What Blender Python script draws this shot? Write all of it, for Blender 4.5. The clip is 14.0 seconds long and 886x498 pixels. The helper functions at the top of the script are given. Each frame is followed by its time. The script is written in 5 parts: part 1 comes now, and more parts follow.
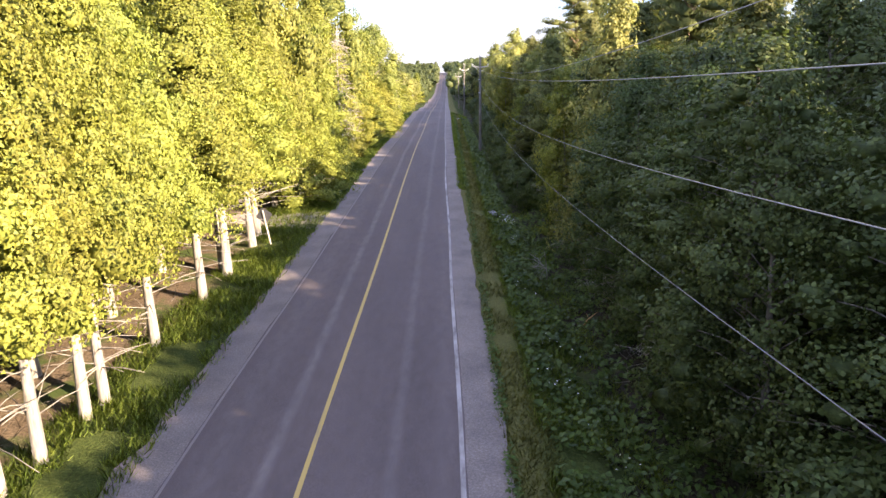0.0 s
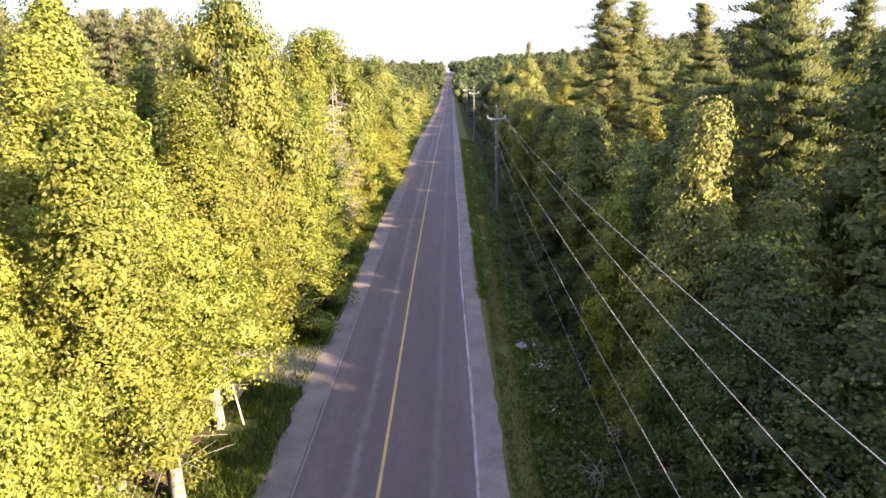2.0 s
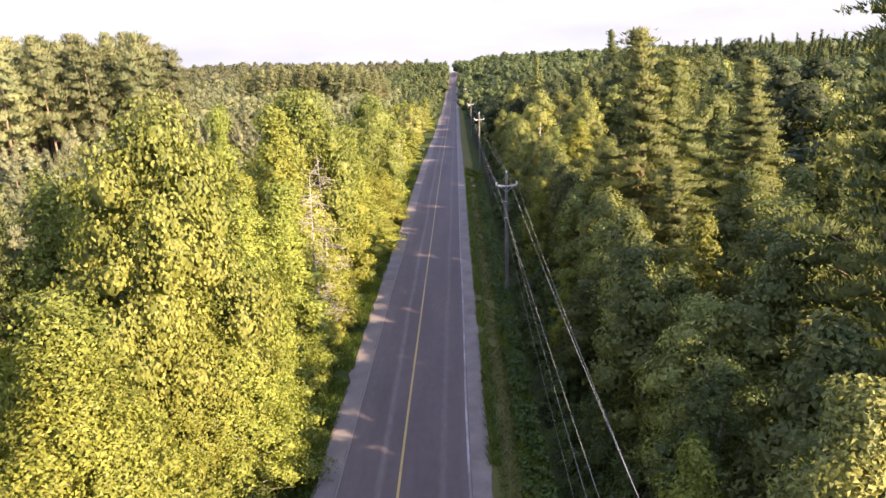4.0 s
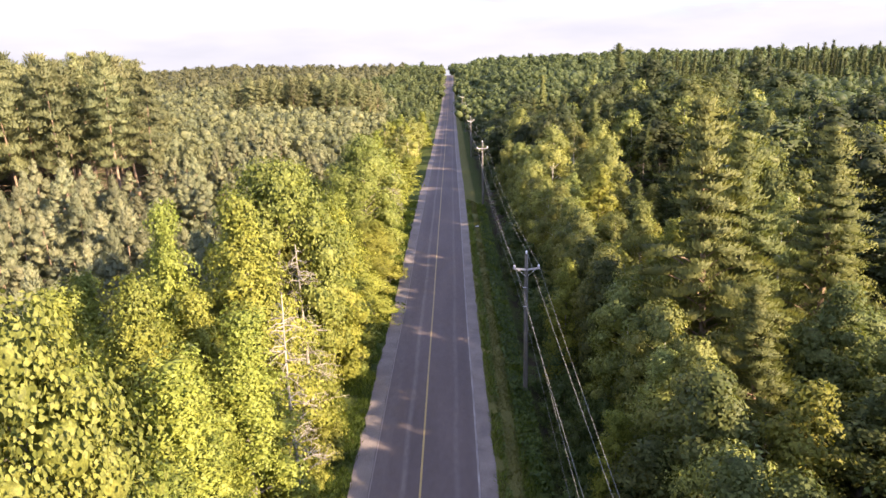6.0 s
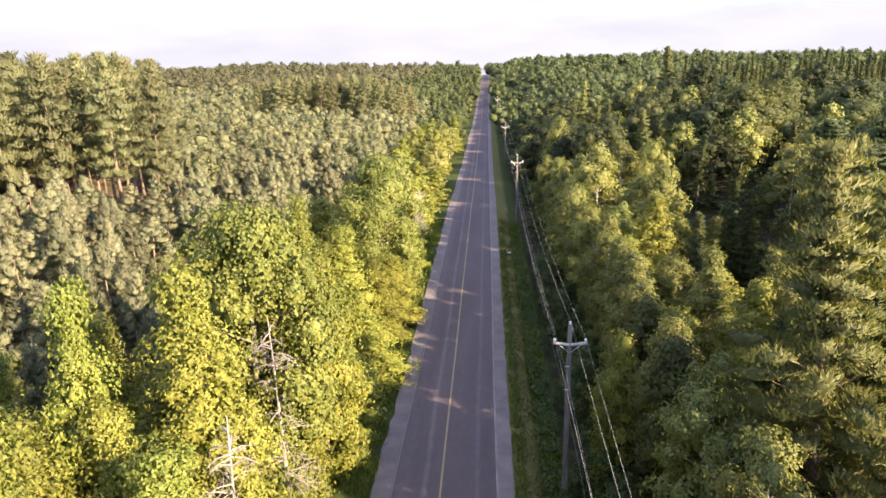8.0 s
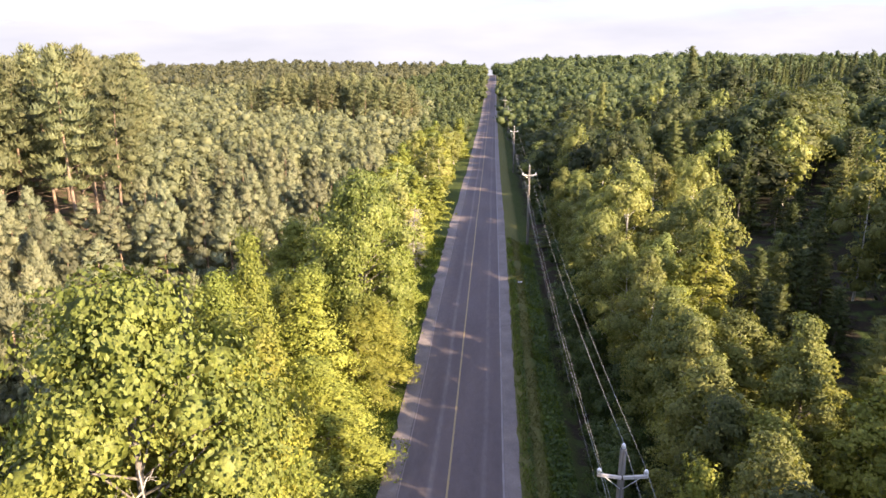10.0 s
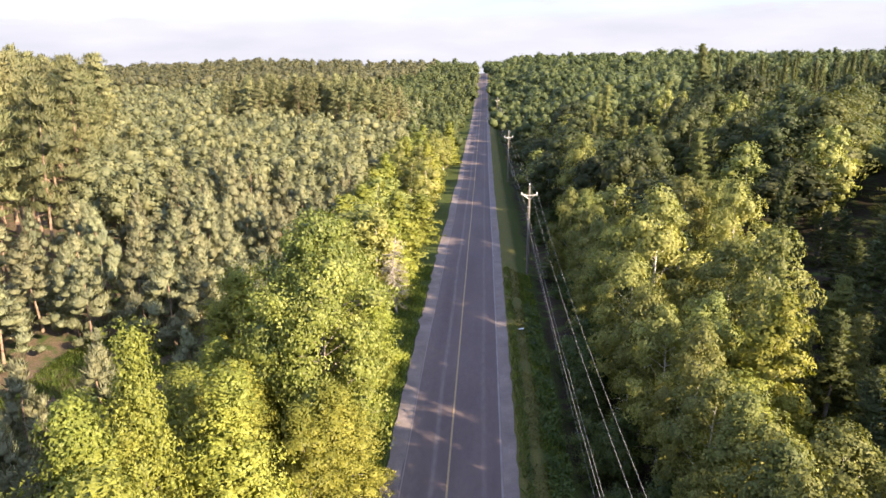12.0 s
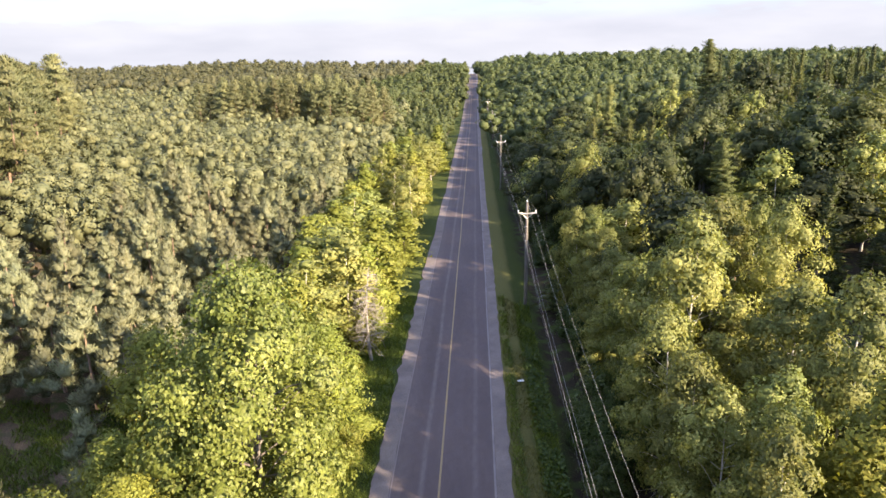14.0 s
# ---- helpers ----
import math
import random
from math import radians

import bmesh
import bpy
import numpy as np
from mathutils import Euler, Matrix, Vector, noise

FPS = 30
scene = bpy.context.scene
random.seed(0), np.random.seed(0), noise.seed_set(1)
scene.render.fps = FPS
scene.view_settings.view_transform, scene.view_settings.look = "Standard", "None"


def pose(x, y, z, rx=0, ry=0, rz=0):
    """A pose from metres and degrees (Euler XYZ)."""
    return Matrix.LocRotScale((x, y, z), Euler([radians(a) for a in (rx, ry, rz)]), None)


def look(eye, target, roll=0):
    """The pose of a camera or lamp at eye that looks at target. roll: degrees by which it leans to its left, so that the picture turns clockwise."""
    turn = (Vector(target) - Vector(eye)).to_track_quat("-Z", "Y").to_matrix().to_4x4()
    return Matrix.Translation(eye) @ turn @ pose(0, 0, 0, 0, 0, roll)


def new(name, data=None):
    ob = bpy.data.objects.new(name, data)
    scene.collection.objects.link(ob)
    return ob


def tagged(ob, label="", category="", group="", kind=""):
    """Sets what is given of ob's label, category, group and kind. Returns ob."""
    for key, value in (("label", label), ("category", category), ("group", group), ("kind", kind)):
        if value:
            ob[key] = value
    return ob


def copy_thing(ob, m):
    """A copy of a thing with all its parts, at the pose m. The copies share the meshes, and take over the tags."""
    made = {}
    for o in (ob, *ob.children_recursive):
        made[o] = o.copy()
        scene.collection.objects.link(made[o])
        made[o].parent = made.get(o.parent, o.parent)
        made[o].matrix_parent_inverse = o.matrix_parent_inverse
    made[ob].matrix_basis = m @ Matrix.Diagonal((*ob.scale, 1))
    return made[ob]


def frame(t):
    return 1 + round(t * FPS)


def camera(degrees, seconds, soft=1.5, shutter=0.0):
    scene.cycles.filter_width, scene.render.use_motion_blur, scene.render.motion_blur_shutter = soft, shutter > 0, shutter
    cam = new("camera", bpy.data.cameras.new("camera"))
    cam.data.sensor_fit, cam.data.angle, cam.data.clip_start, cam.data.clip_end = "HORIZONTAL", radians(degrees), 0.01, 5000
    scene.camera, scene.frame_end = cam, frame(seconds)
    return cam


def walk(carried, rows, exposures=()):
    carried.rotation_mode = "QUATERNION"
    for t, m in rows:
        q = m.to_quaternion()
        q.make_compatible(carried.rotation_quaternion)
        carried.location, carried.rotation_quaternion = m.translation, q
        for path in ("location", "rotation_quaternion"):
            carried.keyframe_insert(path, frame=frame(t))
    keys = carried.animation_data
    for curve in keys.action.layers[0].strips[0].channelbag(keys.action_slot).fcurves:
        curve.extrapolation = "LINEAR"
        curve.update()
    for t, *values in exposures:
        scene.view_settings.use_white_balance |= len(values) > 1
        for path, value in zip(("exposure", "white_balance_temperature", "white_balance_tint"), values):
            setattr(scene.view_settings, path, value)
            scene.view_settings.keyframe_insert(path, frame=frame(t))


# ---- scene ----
cam = camera(65.0, 14.0, 1.5)
PATH = [
    (0, (3.048, 0.969, 8.324), (3.031, 2.897, 7.793), -0.9),
    (0.5, (3.002, 3.205, 9.458), (2.974, 5.132, 8.921), -1.2),
    (1, (2.83, 5.423, 10.678), (2.795, 7.348, 10.138), -1.4),
    (1.5, (2.624, 7.671, 11.943), (2.591, 9.595, 11.399), -1.6),
    (2, (2.545, 10.025, 13.099), (2.51, 11.948, 12.551), -1.4),
    (2.5, (2.608, 12.344, 14.246), (2.556, 14.266, 13.693), -1.3),
    (3, (2.747, 14.899, 15.327), (2.691, 16.82, 14.772), -1.3),
    (3.5, (2.886, 17.268, 16.451), (2.831, 19.188, 15.891), -1.8),
    (6, (1.958, 29.849, 20.837), (1.923, 31.766, 20.268), -1.6),
    (6.5, (2.141, 32.312, 21.192), (2.098, 34.229, 20.622), -1.5),
    (7, (2.296, 34.634, 21.391), (2.229, 36.549, 20.819), -1.4),
    (7.5, (2.376, 37.051, 21.462), (2.282, 38.965, 20.89), -1.2),
    (8, (2.354, 39.399, 21.424), (2.226, 41.311, 20.852), -1.1),
    (10.5, (1.883, 53.825, 20.759), (1.744, 55.736, 20.187), -0.4),
    (11, (1.754, 56.819, 20.78), (1.616, 58.73, 20.207), -0.4),
    (11.5, (1.741, 59.591, 20.893), (1.609, 61.501, 20.316), -0.5),
    (12, (1.748, 62.337, 20.931), (1.631, 64.248, 20.352), -0.6),
    (12.5, (1.736, 64.849, 20.77), (1.63, 66.761, 20.193), -0.7),
    (13, (1.808, 67.38, 20.544), (1.706, 69.292, 19.968), -0.8),
    (13.5, (1.805, 69.926, 20.426), (1.709, 71.839, 19.85), -0.9),
    (14, (1.832, 72.228, 20.333), (1.738, 74.141, 19.756), -1.0),
]
EXPOSURES = [(0, 2.55, 6650, 20), (1.5, 2.4, 6750, 21), (3, 2.22, 6750, 21), (7, 2.12, 6750, 21), (11, 2.08, 6650, 19), (14, 2.02, 6550, 17)]
walk(cam, [(t, look(eye, target, roll)) for t, eye, target, roll in PATH], EXPOSURES)

# ---- world, sun, exposure ----
SUN_AZ, SUN_EL = radians(124.0), radians(25.0)   # clockwise from +y, above the horizon
world = bpy.data.worlds.new("sky")
scene.world = world
world.use_nodes = True
wn, wl = world.node_tree.nodes, world.node_tree.links
wn.clear()
w_out = wn.new("ShaderNodeOutputWorld")
w_bg = wn.new("ShaderNodeBackground")
w_sky = wn.new("ShaderNodeTexSky")
w_sky.sky_type = 'NISHITA'
w_sky.sun_disc = False
w_sky.sun_elevation, w_sky.sun_rotation = SUN_EL, SUN_AZ
w_sky.altitude, w_sky.air_density, w_sky.dust_density = 300.0, 1.0, 1.2
w_gain = wn.new("ShaderNodeMix")
w_gain.data_type, w_gain.blend_type = 'RGBA', 'MULTIPLY'
w_gain.inputs[0].default_value = 1.0
w_gain.inputs[7].default_value = (0.05, 0.068, 0.1, 1)
w_co = wn.new("ShaderNodeTexCoord")
w_map = wn.new("ShaderNodeMapping")
w_map.inputs["Scale"].default_value = (2.2, 2.2, 11.0)
w_map.inputs["Location"].default_value = (4.1, 2.2, 0.9)
w_n = wn.new("ShaderNodeTexNoise")
w_n.inputs["Scale"].default_value, w_n.inputs["Detail"].default_value, w_n.inputs["Roughness"].default_value = 1.6, 7.0, 0.55
w_n2 = wn.new("ShaderNodeTexNoise")
w_n2.inputs["Scale"].default_value, w_n2.inputs["Detail"].default_value = 3.1, 5.0
w_r = wn.new("ShaderNodeValToRGB")
w_r.color_ramp.elements[0].position, w_r.color_ramp.elements[1].position = 0.4, 0.62
w_r2 = wn.new("ShaderNodeValToRGB")
w_r2.color_ramp.elements[0].position, w_r2.color_ramp.elements[1].position = 0.25, 0.72
w_r2.color_ramp.elements[0].color, w_r2.color_ramp.elements[1].color = (0.188, 0.2, 0.22, 1), (0.228, 0.238, 0.252, 1)
w_mix = wn.new("ShaderNodeMix")
w_mix.data_type = 'RGBA'
wl.new(w_co.outputs["Generated"], w_map.inputs["Vector"])
wl.new(w_map.outputs[0], w_n.inputs["Vector"])
wl.new(w_map.outputs[0], w_n2.inputs["Vector"])
wl.new(w_n.outputs["Fac"], w_r.inputs[0])
wl.new(w_n2.outputs["Fac"], w_r2.inputs[0])
wl.new(w_sky.outputs[0], w_gain.inputs[6])
w_sep = wn.new("ShaderNodeSeparateXYZ")
wl.new(w_co.outputs["Generated"], w_sep.inputs[0])
w_low = wn.new("ShaderNodeMapRange")   # cloud closes up towards the horizon
w_low.inputs[1].default_value, w_low.inputs[2].default_value, w_low.inputs[3].default_value, w_low.inputs[4].default_value = 0.02, 0.1, 1.0, 0.0
wl.new(w_sep.outputs["Z"], w_low.inputs[0])
w_cover = wn.new("ShaderNodeMath")
w_cover.operation = 'MAXIMUM'
wl.new(w_r.outputs[0], w_cover.inputs[0])
wl.new(w_low.outputs[0], w_cover.inputs[1])
wl.new(w_cover.outputs[0], w_mix.inputs[0])
wl.new(w_gain.outputs[2], w_mix.inputs[6])
wl.new(w_r2.outputs[0], w_mix.inputs[7])
w_up = wn.new("ShaderNodeMapRange")
w_up.inputs[1].default_value, w_up.inputs[2].default_value, w_up.inputs[3].default_value, w_up.inputs[4].default_value = 0.0, 1.0, 1.0, 1.9
wl.new(w_sep.outputs["Z"], w_up.inputs[0])
wl.new(w_up.outputs[0], w_bg.inputs[1])
wl.new(w_mix.outputs[2], w_bg.inputs[0])
wl.new(w_bg.outputs[0], w_out.inputs[0])

sun_data = bpy.data.lights.new("sun", 'SUN')
sun_data.energy, sun_data.angle, sun_data.color = 5.0, radians(0.6), (1.0, 0.83, 0.585)
sun = new("sun", sun_data)
sun_way = Vector((math.sin(SUN_AZ) * math.cos(SUN_EL), math.cos(SUN_AZ) * math.cos(SUN_EL), math.sin(SUN_EL)))
sun.matrix_basis = look(sun_way * 200, (0, 0, 0))


# ---- materials ----
def material(name):
    m = bpy.data.materials.new(name)
    m.use_nodes = True
    nodes = m.node_tree.nodes
    return m, nodes, m.node_tree.links, nodes["Principled BSDF"], nodes["Material Output"]


def ramp(nodes, stops):
    r = nodes.new("ShaderNodeValToRGB")
    el = r.color_ramp.elements
    while len(el) < len(stops):
        el.new(0.5)
    for e, (p, c) in zip(el, stops):
        e.position, e.color = p, (*c, 1)
    return r


def noise_node(nodes, links, scale, detail=4.0, stretch=None, rough=0.55):
    co = nodes.new("ShaderNodeTexCoord")
    n = nodes.new("ShaderNodeTexNoise")
    n.inputs["Scale"].default_value, n.inputs["Detail"].default_value, n.inputs["Roughness"].default_value = scale, detail, rough
    if stretch:
        mp = nodes.new("ShaderNodeMapping")
        mp.inputs["Scale"].default_value = stretch
        links.new(co.outputs["Object"], mp.inputs[0])
        links.new(mp.outputs[0], n.inputs["Vector"])
    else:
        links.new(co.outputs["Object"], n.inputs["Vector"])
    return n


def mixed(nodes, links, fac, a, b, blend='MIX'):
    """A colour mix; fac, a and b are sockets or values."""
    m = nodes.new("ShaderNodeMix")
    m.data_type, m.blend_type = 'RGBA', blend
    for socket, v in ((m.inputs[0], fac), (m.inputs[6], a), (m.inputs[7], b)):
        if isinstance(v, bpy.types.NodeSocket):
            links.new(v, socket)
        else:
            socket.default_value = v if isinstance(v, float) else (*v, 1)
    return m.outputs[2]


def leaf_material(name, dark, mid, light, through_col, rough=0.55, tree_vary=0.35, grain=1.0):
    """Foliage: each leaf its own shade, each tree its own tone, light passing through the blade."""
    m, n, l, p, out = material(name)
    geo, info = n.new("ShaderNodeNewGeometry"), n.new("ShaderNodeObjectInfo")
    r = ramp(n, [(0.0, dark), (0.5, mid), (1.0, light)])
    isl = n.new("ShaderNodeMapRange")
    isl.inputs[3].default_value, isl.inputs[4].default_value = 0.5 - 0.25 * grain, 0.5 + 0.3 * grain
    l.new(geo.outputs["Random Per Island"], isl.inputs[0])
    l.new(isl.outputs[0], r.inputs[0])
    hsv = n.new("ShaderNodeHueSaturation")
    mr = n.new("ShaderNodeMapRange")
    mr.inputs[3].default_value, mr.inputs[4].default_value = 1 - tree_vary, 1 + tree_vary * 0.75
    l.new(info.outputs["Random"], mr.inputs[0])
    mh = n.new("ShaderNodeMapRange")
    mh.inputs[3].default_value, mh.inputs[4].default_value = 0.488, 0.514
    frac = n.new("ShaderNodeMath")
    frac.operation = 'MULTIPLY'
    frac.inputs[1].default_value = 7.31
    fr = n.new("ShaderNodeMath")
    fr.operation = 'FRACT'
    l.new(info.outputs["Random"], frac.inputs[0])
    l.new(frac.outputs[0], fr.inputs[0])
    l.new(fr.outputs[0], mh.inputs[0])
    l.new(mr.outputs[0], hsv.inputs["Value"])
    l.new(mh.outputs[0], hsv.inputs["Hue"])
    patch = noise_node(n, l, 0.9, 3.0)
    pr = ramp(n, [(0.3, (0.72, 0.76, 0.72)), (0.7, (1.12, 1.1, 1.0))])
    l.new(patch.outputs["Fac"], pr.inputs[0])
    broad = noise_node(n, l, 0.13, 2.0)
    br = ramp(n, [(0.35, (0.78, 0.82, 0.8)), (0.65, (1.15, 1.12, 1.05))])
    l.new(broad.outputs["Fac"], br.inputs[0])
    col = mixed(n, l, 1.0, mixed(n, l, 1.0, r.outputs[0], pr.outputs[0], 'MULTIPLY'), br.outputs[0], 'MULTIPLY')
    fine = noise_node(n, l, 10.0, 3.0, None, 0.65)
    lo, hi = 1 - 0.42 * grain, 1 + 0.42 * grain
    fr = ramp(n, [(0.34, (lo, lo, lo)), (0.52, (1.05, 1.05, 1.05)), (0.68, (hi, hi * 0.99, hi * 0.96))])
    l.new(fine.outputs["Fac"], fr.inputs[0])
    col = mixed(n, l, 1.0, col, fr.outputs[0], 'MULTIPLY')
    l.new(col, hsv.inputs["Color"])
    l.new(hsv.outputs[0], p.inputs["Base Color"])
    p.inputs["Roughness"].default_value = rough
    p.inputs["Specular IOR Level"].default_value = 0.18
    tr = n.new("ShaderNodeBsdfTranslucent")
    tc = mixed(n, l, 1.0, hsv.outputs[0], through_col, 'MULTIPLY')
    l.new(tc, tr.inputs["Color"])
    mix = n.new("ShaderNodeMixShader")
    mix.inputs[0].default_value = 0.33
    l.new(p.outputs[0], mix.inputs[1])
    l.new(tr.outputs[0], mix.inputs[2])
    l.new(mix.outputs[0], out.inputs["Surface"])
    return m


def bark_material(name, a, b, stretch, scale=6.0, bump=0.5):
    m, n, l, p, out = material(name)
    t1 = noise_node(n, l, scale, 6.0, stretch)
    t2 = noise_node(n, l, scale * 0.22, 3.0)
    r = ramp(n, [(0.32, a), (0.68, b)])
    l.new(t1.outputs["Fac"], r.inputs[0])
    r2 = ramp(n, [(0.3, (0.75, 0.75, 0.75)), (0.7, (1.1, 1.1, 1.1))])
    l.new(t2.outputs["Fac"], r2.inputs[0])
    l.new(mixed(n, l, 1.0, r.outputs[0], r2.outputs[0], 'MULTIPLY'), p.inputs["Base Color"])
    p.inputs["Roughness"].default_value = 0.9
    bp = n.new("ShaderNodeBump")
    bp.inputs["Strength"].default_value, bp.inputs["Distance"].default_value = bump, 0.03
    l.new(t1.outputs["Fac"], bp.inputs["Height"])
    l.new(bp.outputs[0], p.inputs["Normal"])
    return m


M_CEDAR = leaf_material("cedar foliage", (0.126, 0.148, 0.03), (0.24, 0.252, 0.053), (0.37, 0.362, 0.092), (1.2, 1.2, 0.6), 0.55, 0.2)
M_POPLAR = leaf_material("poplar leaves", (0.115, 0.132, 0.026), (0.21, 0.216, 0.042), (0.325, 0.3, 0.07), (1.2, 1.2, 0.6), 0.55, 0.2)
M_MAPLE = leaf_material("maple leaves", (0.1, 0.134, 0.03), (0.18, 0.212, 0.052), (0.31, 0.33, 0.13), (1.2, 1.2, 0.6), 0.5, 0.1)
M_BIRCH = leaf_material("birch leaves", (0.136, 0.155, 0.048), (0.236, 0.246, 0.077), (0.365, 0.35, 0.13), (1.2, 1.2, 0.65))
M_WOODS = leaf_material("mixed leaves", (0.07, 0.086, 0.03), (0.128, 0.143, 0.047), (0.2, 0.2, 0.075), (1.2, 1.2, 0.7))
M_PINE = leaf_material("white pine needles", (0.09, 0.102, 0.036), (0.158, 0.168, 0.06), (0.25, 0.24, 0.1), (1.1, 1.1, 0.7), grain=0.5)
M_SCOTS = leaf_material("scots pine needles", (0.13, 0.136, 0.08), (0.215, 0.216, 0.132), (0.31, 0.302, 0.2), (1.1, 1.1, 0.8), grain=0.5)
M_RED = leaf_material("red pine needles", (0.115, 0.12, 0.06), (0.195, 0.196, 0.1), (0.295, 0.28, 0.15), (1.1, 1.1, 0.7), grain=0.5)
M_SPRUCE = leaf_material("spruce needles", (0.043, 0.057, 0.023), (0.083, 0.095, 0.034), (0.131, 0.139, 0.053), (1.1, 1.1, 0.6))
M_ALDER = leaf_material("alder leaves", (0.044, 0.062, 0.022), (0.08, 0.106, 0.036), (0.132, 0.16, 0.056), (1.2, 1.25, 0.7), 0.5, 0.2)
M_OAK = leaf_material("oak leaves", (0.115, 0.128, 0.03), (0.2, 0.205, 0.05), (0.3, 0.288, 0.084), (1.2, 1.2, 0.6), 0.55, 0.08)
M_FARPINE = leaf_material("far pine needles", (0.1, 0.104, 0.058), (0.165, 0.166, 0.092), (0.245, 0.236, 0.138), (1.1, 1.1, 0.8), grain=0.5)
M_FAR = leaf_material("far leaves", (0.043, 0.056, 0.023), (0.075, 0.09, 0.037), (0.12, 0.13, 0.058), (1.1, 1.15, 0.75))
M_BARK_PALE = bark_material("pale bark", (0.165, 0.15, 0.125), (0.35, 0.32, 0.28), (3, 3, 0.5))
M_BARK_BIRCH = bark_material("birch bark", (0.32, 0.28, 0.22), (0.72, 0.68, 0.58), (1, 1, 3))
M_BARK_PINE = bark_material("pine bark", (0.13, 0.085, 0.055), (0.34, 0.235, 0.155), (3, 3, 0.7))
M_BARK_GREY = bark_material("grey bark", (0.10, 0.085, 0.068), (0.25, 0.215, 0.175), (3, 3, 0.6))
M_DEAD = bark_material("dead wood", (0.18, 0.16, 0.13), (0.36, 0.325, 0.275), (3, 3, 0.4))


def asphalt_material():
    m, n, l, p, out = material("worn asphalt")
    grain = noise_node(n, l, 55.0, 3.0)
    stain = noise_node(n, l, 0.35, 5.0, (1.6, 0.25, 1))
    fine = noise_node(n, l, 4.0, 4.0, (1, 0.35, 1))
    g = ramp(n, [(0.3, (0.072, 0.056, 0.055)), (0.7, (0.130, 0.102, 0.100))])
    l.new(grain.outputs["Fac"], g.inputs[0])
    s = ramp(n, [(0.32, (0.86, 0.86, 0.87)), (0.7, (1.13, 1.12, 1.11))])
    l.new(stain.outputs["Fac"], s.inputs[0])
    f = ramp(n, [(0.3, (0.93, 0.93, 0.93)), (0.7, (1.07, 1.07, 1.07))])
    l.new(fine.outputs["Fac"], f.inputs[0])
    base = mixed(n, l, 1.0, mixed(n, l, 1.0, g.outputs[0], s.outputs[0], 'MULTIPLY'), f.outputs[0], 'MULTIPLY')
    # pale streaks that wheels have polished, along the road
    co = n.new("ShaderNodeTexCoord")
    sep = n.new("ShaderNodeSeparateXYZ")
    l.new(co.outputs["Object"], sep.inputs[0])
    wob = noise_node(n, l, 0.06, 2.0, (0.0, 1, 0))
    wa = n.new("ShaderNodeMath")
    wa.operation = 'MULTIPLY_ADD'
    wa.inputs[1].default_value = 0.35
    l.new(wob.outputs["Fac"], wa.inputs[0])
    l.new(sep.outputs["X"], wa.inputs[2])
    for centre, width, gain in ((-0.85, 0.16, 0.42), (1.80, 0.16, 0.26), (-2.1, 0.5, 0.16), (2.9, 0.3, 0.12)):
        d = n.new("ShaderNodeMath")
        d.operation = 'SUBTRACT'
        d.inputs[1].default_value = centre + 0.17
        l.new(wa.outputs[0], d.inputs[0])
        a = n.new("ShaderNodeMath")
        a.operation = 'ABSOLUTE'
        l.new(d.outputs[0], a.inputs[0])
        mr = n.new("ShaderNodeMapRange")
        mr.interpolation_type = 'SMOOTHSTEP'
        mr.inputs[1].default_value, mr.inputs[2].default_value = width * 0.15, width * 1.4
        mr.inputs[3].default_value, mr.inputs[4].default_value = gain, 0.0
        l.new(a.outputs[0], mr.inputs[0])
        k = n.new("ShaderNodeMath")
        k.operation = 'MULTIPLY'
        l.new(mr.outputs[0], k.inputs[0])
        l.new(fine.outputs["Fac"], k.inputs[1])
        base = mixed(n, l, k.outputs[0], base, (0.275, 0.24, 0.232))
    l.new(base, p.inputs["Base Color"])
    p.inputs["Roughness"].default_value = 0.85
    p.inputs["Specular IOR Level"].default_value = 0.3
    bp = n.new("ShaderNodeBump")
    bp.inputs["Strength"].default_value, bp.inputs["Distance"].default_value = 0.35, 0.01
    l.new(grain.outputs["Fac"], bp.inputs["Height"])
    l.new(bp.outputs[0], p.inputs["Normal"])
    return m


def paint_material(name, col, under, worn, fade=(1000.0, 2000.0)):
    """Road paint over what shows through it; fade: the stretch of road over which traffic has dulled it."""
    m, n, l, p, out = material(name)
    a = noise_node(n, l, 1.1, 6.0, (2, 0.5, 1), 0.7)
    r = ramp(n, [(worn - 0.12, (0, 0, 0)), (worn + 0.1, (1, 1, 1))])
    l.new(a.outputs["Fac"], r.inputs[0])
    co, sep, mr = n.new("ShaderNodeTexCoord"), n.new("ShaderNodeSeparateXYZ"), n.new("ShaderNodeMapRange")
    l.new(co.outputs["Object"], sep.inputs[0])
    l.new(sep.outputs["Y"], mr.inputs[0])
    mr.inputs[1].default_value, mr.inputs[2].default_value, mr.inputs[3].default_value, mr.inputs[4].default_value = fade[0], fade[1], 0.0, 0.7
    l.new(mixed(n, l, mr.outputs[0], mixed(n, l, r.outputs[0], under, col), under), p.inputs["Base Color"])
    p.inputs["Roughness"].default_value = 0.7
    return m


